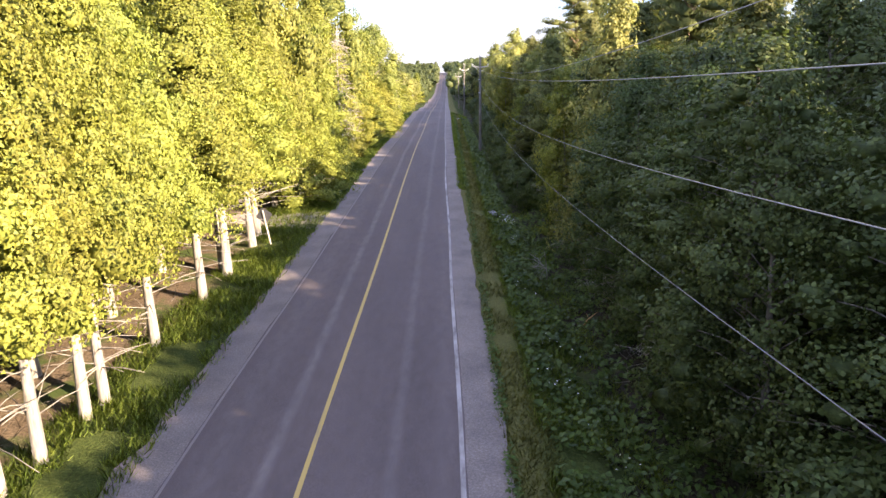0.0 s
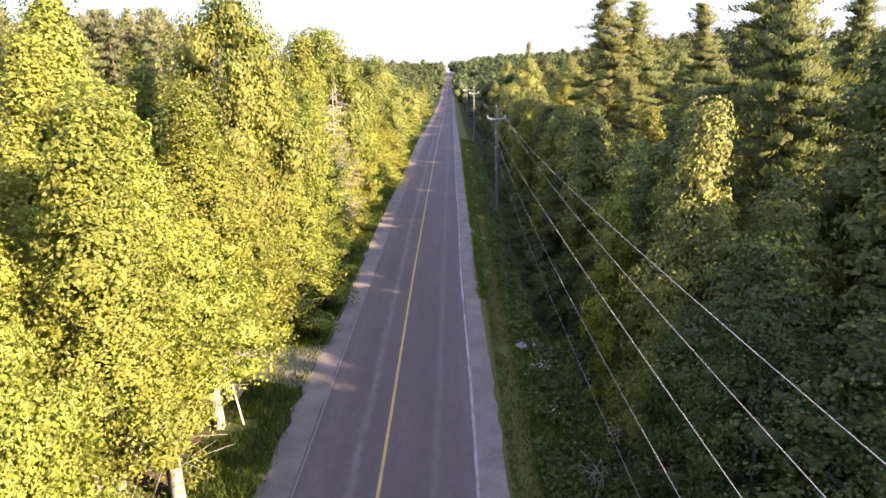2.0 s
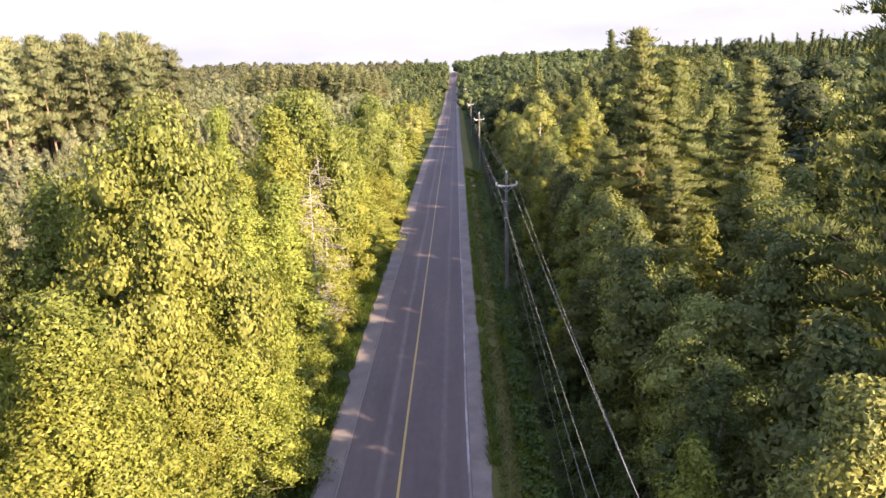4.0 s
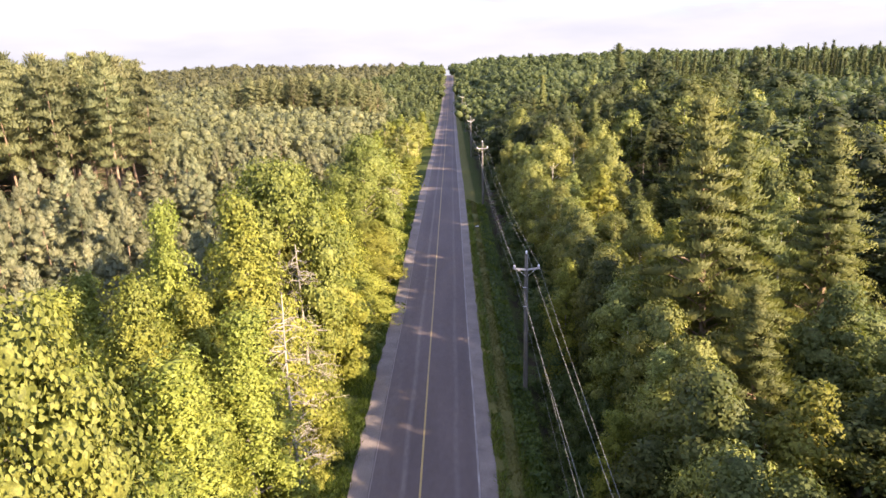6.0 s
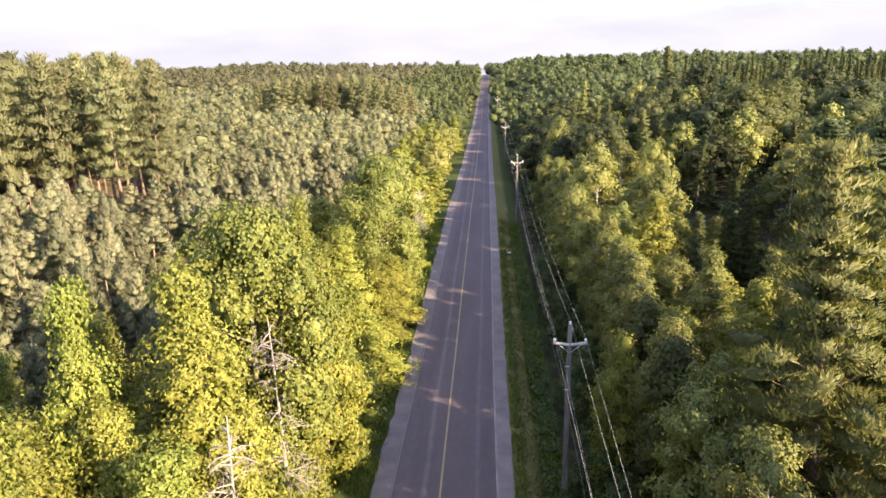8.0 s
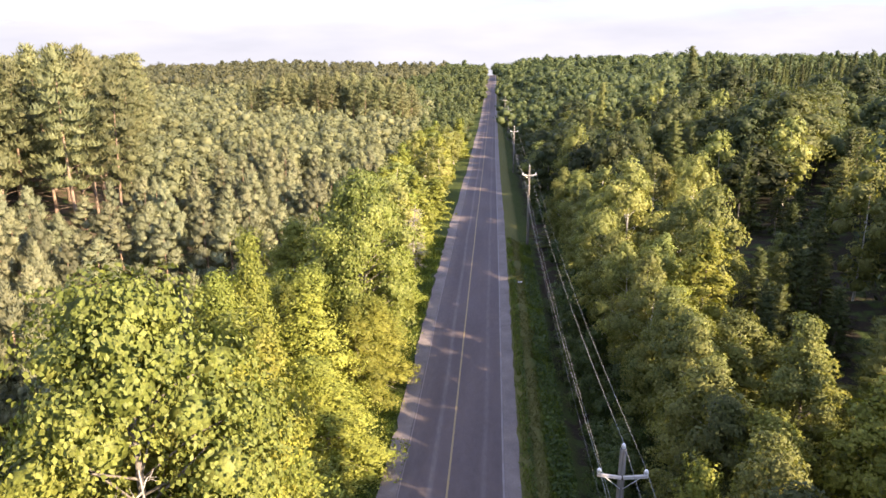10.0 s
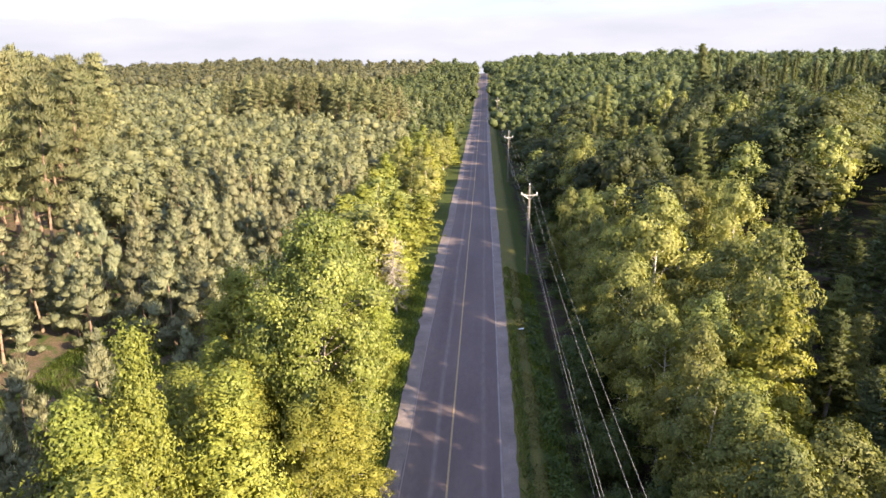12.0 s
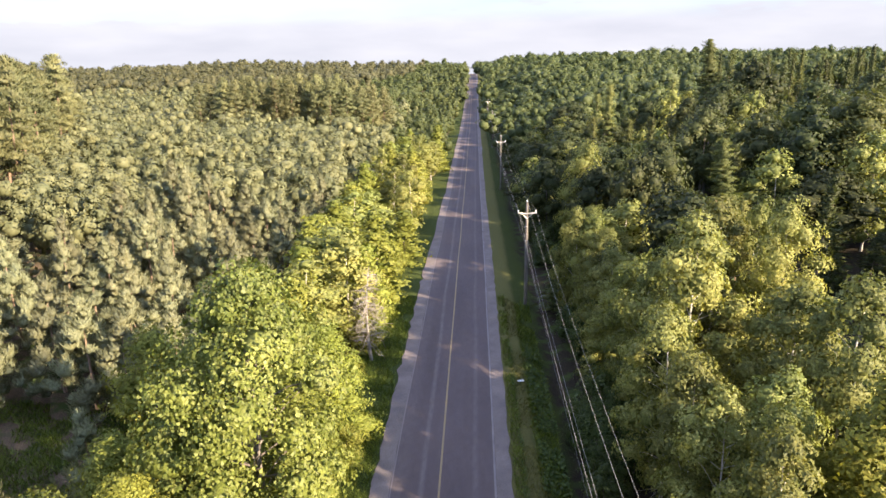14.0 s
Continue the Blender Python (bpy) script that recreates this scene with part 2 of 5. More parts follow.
def speckle_material(name, stops, scale, scale2, bump=0.6, stretch=None, dist=0.03):
    m, n, l, p, out = material(name)
    a = noise_node(n, l, scale, 5.0, stretch)
    b = noise_node(n, l, scale2, 4.0)
    r = ramp(n, stops)
    l.new(a.outputs["Fac"], r.inputs[0])
    r2 = ramp(n, [(0.3, (0.75, 0.75, 0.75)), (0.7, (1.2, 1.18, 1.15))])
    l.new(b.outputs["Fac"], r2.inputs[0])
    l.new(mixed(n, l, 1.0, r.outputs[0], r2.outputs[0], 'MULTIPLY'), p.inputs["Base Color"])
    p.inputs["Roughness"].default_value = 0.95
    bp = n.new("ShaderNodeBump")
    bp.inputs["Strength"].default_value, bp.inputs["Distance"].default_value = bump, dist
    l.new(a.outputs["Fac"], bp.inputs["Height"])
    l.new(bp.outputs[0], p.inputs["Normal"])
    return m


def plain_material(name, col, rough=0.5, metal=0.0, vary=0.15):
    m, n, l, p, out = material(name)
    a = noise_node(n, l, 9.0, 4.0)
    lo, hi = tuple(c * (1 - vary) for c in col), tuple(min(1, c * (1 + vary)) for c in col)
    r = ramp(n, [(0.3, lo), (0.7, hi)])
    l.new(a.outputs["Fac"], r.inputs[0])
    l.new(r.outputs[0], p.inputs["Base Color"])
    p.inputs["Roughness"].default_value, p.inputs["Metallic"].default_value = rough, metal
    return m


M_ASPHALT = asphalt_material()
M_YELLOW = paint_material("worn yellow paint", (0.42, 0.29, 0.085), (0.19, 0.145, 0.1), 0.36, (35.0, 80.0))
M_WHITE = paint_material("worn white paint", (0.34, 0.31, 0.305), (0.15, 0.128, 0.122), 0.5, (40.0, 80.0))
M_WHITE_OLD = paint_material("old white paint", (0.23, 0.2, 0.19), (0.165, 0.135, 0.13), 0.7)
M_GRAVEL = speckle_material("gravel", [(0.25, (0.115, 0.095, 0.09)), (0.5, (0.165, 0.138, 0.13)), (0.75, (0.245, 0.208, 0.195))], 22.0, 0.7, 0.4)
M_SAND = speckle_material("sandy gravel", [(0.25, (0.19, 0.165, 0.135)), (0.5, (0.27, 0.235, 0.195)), (0.75, (0.36, 0.32, 0.27))], 16.0, 0.8, 0.4)
M_GRASS = leaf_material("verge grass", (0.090, 0.131, 0.022), (0.150, 0.206, 0.036), (0.252, 0.288, 0.060), (1.2, 1.2, 0.5), 0.6, 0.0)
M_DRYGRASS = leaf_material("dry grass", (0.12, 0.115, 0.034), (0.18, 0.168, 0.05), (0.24, 0.222, 0.08), (1.1, 1.1, 0.6), 0.7, 0.0)
M_HERB = leaf_material("broad weeds", (0.04, 0.075, 0.018), (0.072, 0.12, 0.03), (0.115, 0.165, 0.045), (1.2, 1.2, 0.6), 0.5, 0.1)
M_WOOD_POLE = bark_material("weathered pole wood", (0.09, 0.078, 0.066), (0.22, 0.195, 0.165), (4, 4, 0.25), 5.0, 0.3)
M_WOOD_ARM = bark_material("weathered arm wood", (0.34, 0.31, 0.27), (0.56, 0.52, 0.46), (0.4, 4, 4), 5.0, 0.3)
M_PORCELAIN = plain_material("glazed porcelain", (0.78, 0.77, 0.74), 0.25)
M_STEEL = plain_material("galvanised steel", (0.5, 0.5, 0.5), 0.45, 0.8)
M_WIRE = plain_material("aluminium wire", (0.24, 0.23, 0.22), 0.9)
M_CABLE = plain_material("dark cable", (0.16, 0.15, 0.145), 0.6)


def ground_material():
    """Grass on the verges, leaf litter and moss under the trees, with an uneven border; litter darkened for shade on
    the right.
    """
    m, n, l, p, out = material("verge and forest floor")
    co = n.new("ShaderNodeTexCoord")
    sep = n.new("ShaderNodeSeparateXYZ")
    l.new(co.outputs["Object"], sep.inputs[0])
    wob = noise_node(n, l, 0.5, 4.0)
    ax = n.new("ShaderNodeMath")
    ax.operation = 'MULTIPLY_ADD'
    ax.inputs[1].default_value = 2.4
    l.new(wob.outputs["Fac"], ax.inputs[0])
    left = n.new("ShaderNodeMath")
    left.operation = 'MULTIPLY'
    left.inputs[1].default_value = -1.0
    l.new(sep.outputs["X"], left.inputs[0])
    right = n.new("ShaderNodeMath")
    right.operation = 'SUBTRACT'
    right.inputs[1].default_value = 0.2
    l.new(sep.outputs["X"], right.inputs[0])
    ab = n.new("ShaderNodeMath")
    ab.operation = 'MAXIMUM'
    l.new(left.outputs[0], ab.inputs[0])
    l.new(right.outputs[0], ab.inputs[1])
    l.new(ab.outputs[0], ax.inputs[2])
    edge = n.new("ShaderNodeMapRange")
    edge.inputs[1].default_value, edge.inputs[2].default_value = 7.3, 8.3
    l.new(ax.outputs[0], edge.inputs[0])
    fine = noise_node(n, l, 14.0, 5.0)
    mid = noise_node(n, l, 0.8, 4.0)
    grass = ramp(n, [(0.3, (0.03, 0.042, 0.012)), (0.55, (0.055, 0.074, 0.018)), (0.8, (0.11, 0.118, 0.036))])
    l.new(fine.outputs["Fac"], grass.inputs[0])
    litter = ramp(n, [(0.3, (0.055, 0.04, 0.026)), (0.55, (0.125, 0.092, 0.06)), (0.8, (0.22, 0.165, 0.11))])
    l.new(fine.outputs["Fac"], litter.inputs[0])
    moss = ramp(n, [(0.48, (0, 0, 0)), (0.62, (1, 1, 1))])
    l.new(mid.outputs["Fac"], moss.inputs[0])
    # darker litter right of the road: the wood's shade put into the colour
    shaded_litter = ramp(n, [(0.3, (0.016, 0.014, 0.010)), (0.55, (0.038, 0.031, 0.021)), (0.8, (0.075, 0.06, 0.04))])
    l.new(fine.outputs["Fac"], shaded_litter.inputs[0])
    shade_side = n.new("ShaderNodeMath")
    shade_side.operation = 'GREATER_THAN'
    shade_side.inputs[1].default_value = 0.0
    l.new(sep.outputs["X"], shade_side.inputs[0])
    soil = mixed(n, l, shade_side.outputs[0], litter.outputs[0], shaded_litter.outputs[0])
    floor_col = mixed(n, l, moss.outputs[0], soil, (0.05, 0.07, 0.02))
    dry_d = n.new("ShaderNodeMath")
    dry_d.operation = 'MULTIPLY_ADD'
    dry_d.inputs[1].default_value = 0.9
    l.new(wob.outputs["Fac"], dry_d.inputs[0])
    l.new(sep.outputs["X"], dry_d.inputs[2])
    dry = n.new("ShaderNodeMapRange")
    dry.inputs[1].default_value, dry.inputs[2].default_value, dry.inputs[3].default_value, dry.inputs[4].default_value = 5.3, 5.8, 1.0, 0.0
    l.new(dry_d.outputs[0], dry.inputs[0])
    pos = n.new("ShaderNodeMath")
    pos.operation = 'GREATER_THAN'
    pos.inputs[1].default_value = 0.0
    l.new(sep.outputs["X"], pos.inputs[0])
    both = n.new("ShaderNodeMath")
    both.operation = 'MULTIPLY'
    l.new(dry.outputs[0], both.inputs[0])
    l.new(pos.outputs[0], both.inputs[1])
    straw = ramp(n, [(0.3, (0.07, 0.072, 0.024)), (0.6, (0.128, 0.124, 0.042)), (0.85, (0.185, 0.172, 0.068))])
    l.new(fine.outputs["Fac"], straw.inputs[0])
    verge_col = mixed(n, l, both.outputs[0], grass.outputs[0], straw.outputs[0])
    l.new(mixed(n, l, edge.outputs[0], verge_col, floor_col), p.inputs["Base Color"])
    p.inputs["Roughness"].default_value = 1.0
    p.inputs["Specular IOR Level"].default_value = 0.1
    bp = n.new("ShaderNodeBump")
    bp.inputs["Strength"].default_value, bp.inputs["Distance"].default_value = 0.8, 0.08
    l.new(fine.outputs["Fac"], bp.inputs["Height"])
    l.new(bp.outputs[0], p.inputs["Normal"])
    return m


M_GROUND = ground_material()


# ---- terrain ----
def glide(v, knots):
    """Smooth value between (place, value) knots."""
    if v <= knots[0][0]:
        return knots[0][1]
    for (a, za), (b, zb) in zip(knots, knots[1:]):
        if v <= b:
            s = (v - a) / (b - a)
            s = s * s * (3 - 2 * s)
            return za + (zb - za) * s
    return knots[-1][1]


ROAD_Z = [(60, 0.0), (100, -0.8), (130, -1.45), (160, -2.8), (192, -4.2), (240, -5.6), (300, -7.8), (360, -8.8), (420, -8.0), (480, -5.4), (540, -3.2), (580, -3.6), (700, -14), (1200, -60), (2500, -200)]
ROAD_WIDTH = [(14, 1.0), (30, 0.94), (55, 0.88), (86, 0.845), (130, 0.84), (200, 0.8)]
LAND_Z = [(120, 0.0), (250, -1.8), (450, -4.0), (640, -4.0), (760, -12), (1200, -60), (2500, -200)]
SECTION = [(-400, -1.5), (-60, 0.5), (-12, -0.5), (-7.5, -0.35), (-4.6, -0.16), (-3.9, -0.07), (0, -0.1), (4.2, -0.07), (4.8, -0.18),
           (6.2, -0.8), (7.3, -1.35), (8.4, -1.0), (11, -0.3), (22, 0.7), (42, 2.5), (75, 3.6), (140, 3.8), (400, 1.0)]


def narrow(y):
    """How much of its first width the road keeps."""
    return glide(y, ROAD_WIDTH)


def road_z(y):
    return glide(y, ROAD_Z)


def ground_z(x, y):
    near = glide(abs(x), [(9, 0.0), (32, 1.0)])
    z = road_z(y) * (1 - near) + glide(y, LAND_Z) * near + glide(x, SECTION)
    rough = glide(abs(x), [(4.3, 0.0), (6.5, 0.12), (15, 0.35)])
    z += glide(math.hypot(x, y), [(190, 0.0), (330, 1.0)]) * 4.5 * noise.noise(Vector((x * 0.009, y * 0.009, 7.0))) * near
    return z + rough * noise.noise(Vector((x * 0.16, y * 0.16, 0.0))) + 0.35 * rough * noise.noise(Vector((x * 0.7, y * 0.7, 3.0)))


def mesh_object(name, verts, faces, mat, parent=None, label="", smooth=False):
    """One mesh object from arrays of vertices and faces."""
    me = bpy.data.meshes.new(name)
    me.from_pydata(verts if isinstance(verts, list) else verts.tolist(), [], faces if isinstance(faces, list) else faces.tolist())
    me.materials.append(mat)
    if smooth:
        me.polygons.foreach_set("use_smooth", [True] * len(me.polygons))
    ob = new(name, me)
    if parent:
        ob.parent = parent
    if label:
        ob["label"] = label
    return ob


def part(name, bm, mat, parent, label="", smooth=False):
    """Links a bmesh as one mesh object under a thing or a part."""
    me = bpy.data.meshes.new(name)
    bm.to_mesh(me)
    bm.free()
    me.materials.append(mat)
    if smooth:
        me.polygons.foreach_set("use_smooth", [True] * len(me.polygons))
    ob = new(name, me)
    ob.parent = parent
    if label:
        ob["label"] = label
    return ob


def sheet(xs, ys, height):
    verts = [(x, y, height(x, y)) for y in ys for x in xs]
    w = len(xs)
    faces = [(j * w + i, j * w + i + 1, (j + 1) * w + i + 1, (j + 1) * w + i) for j in range(len(ys) - 1) for i in range(w - 1)]
    return verts, faces


def spread(*runs):
    """Rising values: runs of (start, end, step), then the last end."""
    out = []
    for a, b, s in runs:
        out += list(np.arange(a, b - 1e-6, s))
    return [float(v) for v in out] + [float(runs[-1][1])]


gx = spread((-2200, -400, 300), (-400, -120, 35), (-120, -40, 8), (-40, -14, 2), (-14, 14, 0.5), (14, 40, 2), (40, 120, 8), (120, 400, 35), (400, 2200, 300))
gy = spread((-120, -20, 10), (-20, 140, 1.0), (140, 260, 4), (260, 600, 10), (600, 1200, 50), (1200, 2600, 200))
v, f = sheet(gx, gy, ground_z)
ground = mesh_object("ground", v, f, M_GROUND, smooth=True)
tagged(ground, "grassy verges, shallow ditch and brown forest floor", "ground", kind="structure")

# road: carriageway, gravel shoulders, painted lines
ry = spread((-60, 140, 1.0), (140, 600, 3.0))


def strip(x0, x1, lift, rag0=0.0, rag1=0.0, ys=ry, crown=True, seed=0):
    """A strip along the road with ragged edges, and a skirt that goes into the ground."""
    def cross(x):
        return 0.05 - 0.018 * abs(x) if crown else 0.0
    verts, faces = [], []
    for y in ys:
        a = x0 + rag0 * (noise.noise(Vector((seed, y * 0.9, 0))) + 0.5 * noise.noise(Vector((seed, y * 2.3, 5))))
        b = x1 + rag1 * (noise.noise(Vector((seed + 9, y * 0.9, 0))) + 0.5 * noise.noise(Vector((seed + 9, y * 2.3, 5))))
        a, b = a * narrow(y), b * narrow(y)
        z = road_z(y)
        verts += [(a - 0.03, y, z - 0.3), (a, y, z + lift + cross(a))]
        inner = [a + (b - a) * k / 6 for k in range(1, 6)]
        verts += [(x, y, z + lift + cross(x)) for x in inner]
        verts += [(b, y, z + lift + cross(b)), (b + 0.03, y, z - 0.3)]
    w = 9
    for j in range(len(ys) - 1):
        for i in range(w - 1):
            faces.append((j * w + i, j * w + i + 1, (j + 1) * w + i + 1, (j + 1) * w + i))
    return verts, faces


def line(x, width, lift, y0, y1, wander=0.02, seed=0, step=2.0):
    verts, faces = [], []
    ys = spread((y0, y1, step))
    for y in ys:
        c = x * narrow(y) + wander * noise.noise(Vector((seed, y * 0.05, 1)))
        z = road_z(y) + 0.05 - 0.018 * abs(c) + lift
        verts += [(c - width / 2, y, z), (c + width / 2, y, z)]
    faces = [(2 * j, 2 * j + 1, 2 * j + 3, 2 * j + 2) for j in range(len(ys) - 1)]
    return verts, faces


v, f = strip(-3.25, 3.55, 0.0, 0.03, 0.03, seed=1)
road = tagged(mesh_object("road", v, f, M_ASPHALT), "worn grey two-lane asphalt road with pale wheel streaks", "road", kind="structure")
v, f = strip(-4.0, -2.9, 0.004, 0.3, 0.09, seed=2)
shoulder_left = tagged(mesh_object("shoulder_left", v, f, M_GRAVEL), "narrow pale gravel road shoulder with ragged edge", "shoulder", kind="structure")
v, f = strip(3.37, 4.3, 0.004, 0.02, 0.16, seed=3)
shoulder_right = tagged(mesh_object("shoulder_right", v, f, M_GRAVEL), "narrow grey gravel road shoulder with weedy edge", "shoulder", kind="structure")
v, f = line(0.0, 0.105, 0.006, -60, 590, 0.05, 1)
tagged(mesh_object("center_line", v, f, M_YELLOW), "single worn yellow centre line", "road marking", kind="structure")
v, f = line(3.28, 0.11, 0.006, -60, 590, 0.05, 2)
tagged(mesh_object("edge_line_right", v, f, M_WHITE), "worn white edge line", "road marking", kind="structure")
v, f = line(-2.82, 0.07, 0.006, -60, 590, 0.05, 3)
tagged(mesh_object("edge_line_left", v, f, M_WHITE_OLD), "almost worn-off white edge line", "road marking", kind="structure")
# gravel mouth of a side track on the left
v, f = [], []
for i in range(13):
    s = i / 12
    x = -3.6 - 6.5 * s
    half = 1.9 * (1 - s) ** 2 + 1.25
    for k in range(9):
        q = -1 + k / 4
        y = 38.2 + 1.5 * s + q * half * (1 + 0.12 * noise.noise(Vector((x, q, 2))))
        v.append((x, y, ground_z(x, y) + 0.05 - 0.08 * abs(q) ** 3))
f = [(i * 9 + k, (i + 1) * 9 + k, (i + 1) * 9 + k + 1, i * 9 + k + 1) for i in range(12) for k in range(8)]
tagged(mesh_object("side_track", v, f, M_SAND, smooth=True), "pale gravel mouth of a side track", "track", kind="structure")


# ---- trees ----
def rand_unit(rng, n):
    d = rng.normal(size=(n, 3))
    return d / np.linalg.norm(d, axis=1, keepdims=True)


def unit(a):
    return a / np.maximum(np.linalg.norm(a, axis=1, keepdims=True), 1e-6)


_g = (1 + 5 ** 0.5) / 2
LUMP_V = unit(np.array([(s * a, t * b, 0.0) for s in (1, -1) for t in (1, -1) for a, b in ((1, _g),)] + [(0.0, s, t * _g) for s in (1, -1) for t in (1, -1)] + [(s * _g, 0.0, t) for s in (1, -1) for t in (1, -1)]))


def hull_faces(v):
    """The triangles of a twenty-faced solid from its twelve corners."""
    edge = min(np.linalg.norm(v[0] - v[i]) for i in range(1, 12)) * 1.05
    out = []
    for i in range(12):
        for j in range(i + 1, 12):
            for k in range(j + 1, 12):
                if max(np.linalg.norm(v[i] - v[j]), np.linalg.norm(v[j] - v[k]), np.linalg.norm(v[i] - v[k])) < edge:
                    out.append((i, j, k) if np.dot(np.cross(v[j] - v[i], v[k] - v[i]), v[i]) > 0 else (i, k, j))
    return np.array(out)


LUMP_F = hull_faces(LUMP_V)
_edges = sorted({tuple(sorted((int(f[i]), int(f[(i + 1) % 3])))) for f in LUMP_F for i in range(3)})
_mid = {e: 12 + k for k, e in enumerate(_edges)}
FINE_V = unit(np.concatenate([LUMP_V] + [(LUMP_V[a] + LUMP_V[b])[None] for a, b in _edges]))
FINE_F = []
for _a, _b, _c in LUMP_F.tolist():
    _ab, _bc, _ca = (_mid[tuple(sorted(e))] for e in ((_a, _b), (_b, _c), (_c, _a)))
    FINE_F += [(_a, _ab, _ca), (_ab, _b, _bc), (_ca, _bc, _c), (_ab, _bc, _ca)]
FINE_F = np.array(FINE_F)


class Cloud:
    """Collects leaf blades and needle tufts into one mesh. Each leaf takes its shading normal from the clump that it sits on."""

    def __init__(self, seed):
        self.rng, self.v, self.f, self.n, self.count = np.random.default_rng(seed), [], [], [], 0

    def add(self, corners, shade):
        """Corners: leaves x corners x 3; shade: one normal for each leaf."""
        n, k = corners.shape[:2]
        face = np.cross(corners[:, 1] - corners[:, 0], corners[:, 2] - corners[:, 0])
        away = (face * shade).sum(1) < 0
        corners[away] = corners[away][:, ::-1]
        self.v.append(corners.reshape(-1, 3))
        self.n.append(np.repeat(shade, k, 0))
        self.f.append(np.arange(n * k).reshape(-1, k) + self.count)
        self.count += n * k

    def small_leaves(self, p, nrm, size, shade=None):
        """Three-cornered leaves at p, facing nrm."""
        rng, n = self.rng, len(p)
        u = rand_unit(rng, n)
        u = unit(u - nrm * (u * nrm).sum(1, keepdims=True))
        w = np.cross(nrm, u)
        s = (size * rng.uniform(0.65, 1.3, n))[:, None]
        self.add(np.stack([p - u * s * 0.45 + w * s * 0.42, p - u * s * 0.45 - w * s * 0.42, p + u * s * 0.62], 1), nrm if shade is None else shade)

    def leaves(self, p, nrm, size, aspect=0.62, cup=0.12, shade=None):
        """Cupped four-cornered leaves at p, facing nrm."""
        rng, n = self.rng, len(p)
        u = rand_unit(rng, n)
        u = unit(u - nrm * (u * nrm).sum(1, keepdims=True))
        w = np.cross(nrm, u)
        s = (size * rng.uniform(0.65, 1.3, n))[:, None]
        self.add(np.stack([p - u * s * 0.5, p + w * s * aspect * 0.5 + nrm * s * cup + u * s * 0.1, p + u * s * 0.5, p - w * s * aspect * 0.5 + nrm * s * cup + u * s * 0.1], 1), nrm if shade is None else shade)

    def blades(self, p, way, length, width, shade=None):
        """Narrow three-cornered needle tufts from p along way."""
        rng, n = self.rng, len(p)
        side = unit(np.cross(way, rand_unit(rng, n)))
        ln = (length * rng.uniform(0.7, 1.3, n))[:, None]
        self.add(np.stack([p - side * width * 0.5, p + side * width * 0.5, p + way * ln], 1), way if shade is None else shade)

    def tufts(self, p, way, length, width, shade):
        """Three-cornered sprays of needles from p along way, with their flat side to shade."""
        n = len(p)
        side = unit(np.cross(way, shade))
        ln = (length * self.rng.uniform(0.7, 1.3, n))[:, None]
        self.add(np.stack([p - side * width * 0.5, p + side * width * 0.5, p + way * ln], 1), unit(shade + 0.6 * np.cross(way, side) * -1))

    def lumps(self, c, radii, fine=False):
        """Rough inner masses of twigs and leaves behind the outer leaves."""
        rng = self.rng
        lv, lf = (FINE_V, FINE_F) if fine else (LUMP_V, LUMP_F)
        for at, r in zip(c, radii):
            q = (lv * rng.uniform(0.8, 1.2, (len(lv), 1))) @ np.asarray(r)
            self.v.append(at + q)
            self.n.append(unit(q))
            self.f.append(lf + self.count)
            self.count += len(lv)

    def mesh(self, name, mat):
        me = bpy.data.meshes.new(name)
        me.from_pydata(np.concatenate(self.v).tolist(), [], [row for block in self.f for row in block.tolist()])
        me.materials.append(mat)
        me.polygons.foreach_set("use_smooth", [True] * len(me.polygons))
        me.normals_split_custom_set_from_vertices(np.concatenate(self.n).tolist())
        return me


class Wood:
    """Collects tapered tubes into one mesh."""

    def __init__(self):
        self.v, self.f = [], []

    def tube(self, pts, radii, sides=6):
        start = len(self.v)
        pts = [Vector(p) for p in pts]
        for i, (p, r) in enumerate(zip(pts, radii)):
            d = (pts[min(i + 1, len(pts) - 1)] - pts[max(i - 1, 0)]).normalized()
            a = d.cross(Vector((0.3, 1, 0.2))).normalized()
            b = d.cross(a)
            for k in range(sides):
                t = 2 * math.pi * k / sides
                self.v.append(tuple(p + (a * math.cos(t) + b * math.sin(t)) * r))
        for i in range(len(pts) - 1):
            for k in range(sides):
                k2 = (k + 1) % sides
                self.f.append((start + i * sides + k, start + i * sides + k2, start + (i + 1) * sides + k2, start + (i + 1) * sides + k))
        self.f.append(tuple(start + (len(pts) - 1) * sides + k for k in range(sides)))

    def mesh(self, name, mat):
        me = bpy.data.meshes.new(name)
        me.from_pydata(self.v, [], self.f)
        me.materials.append(mat)
        me.polygons.foreach_set("use_smooth", [True] * len(me.polygons))
        return me


def trunk_line(rng, h, lean=0.03, steps=6):
    a, b = rng.normal(0, lean * h, 2)
    w1, w2 = rng.normal(0, 0.012 * h, 2)
    return [(a * s * s + w1 * math.sin(3.1 * s), b * s * s + w2 * math.sin(2.7 * s), h * s) for s in np.linspace(0, 1, steps)]


def along(line_pts, s):
    k = min(int(s * (len(line_pts) - 1)), len(line_pts) - 2)
    return Vector(line_pts[k]).lerp(Vector(line_pts[k + 1]), s * (len(line_pts) - 1) - k)


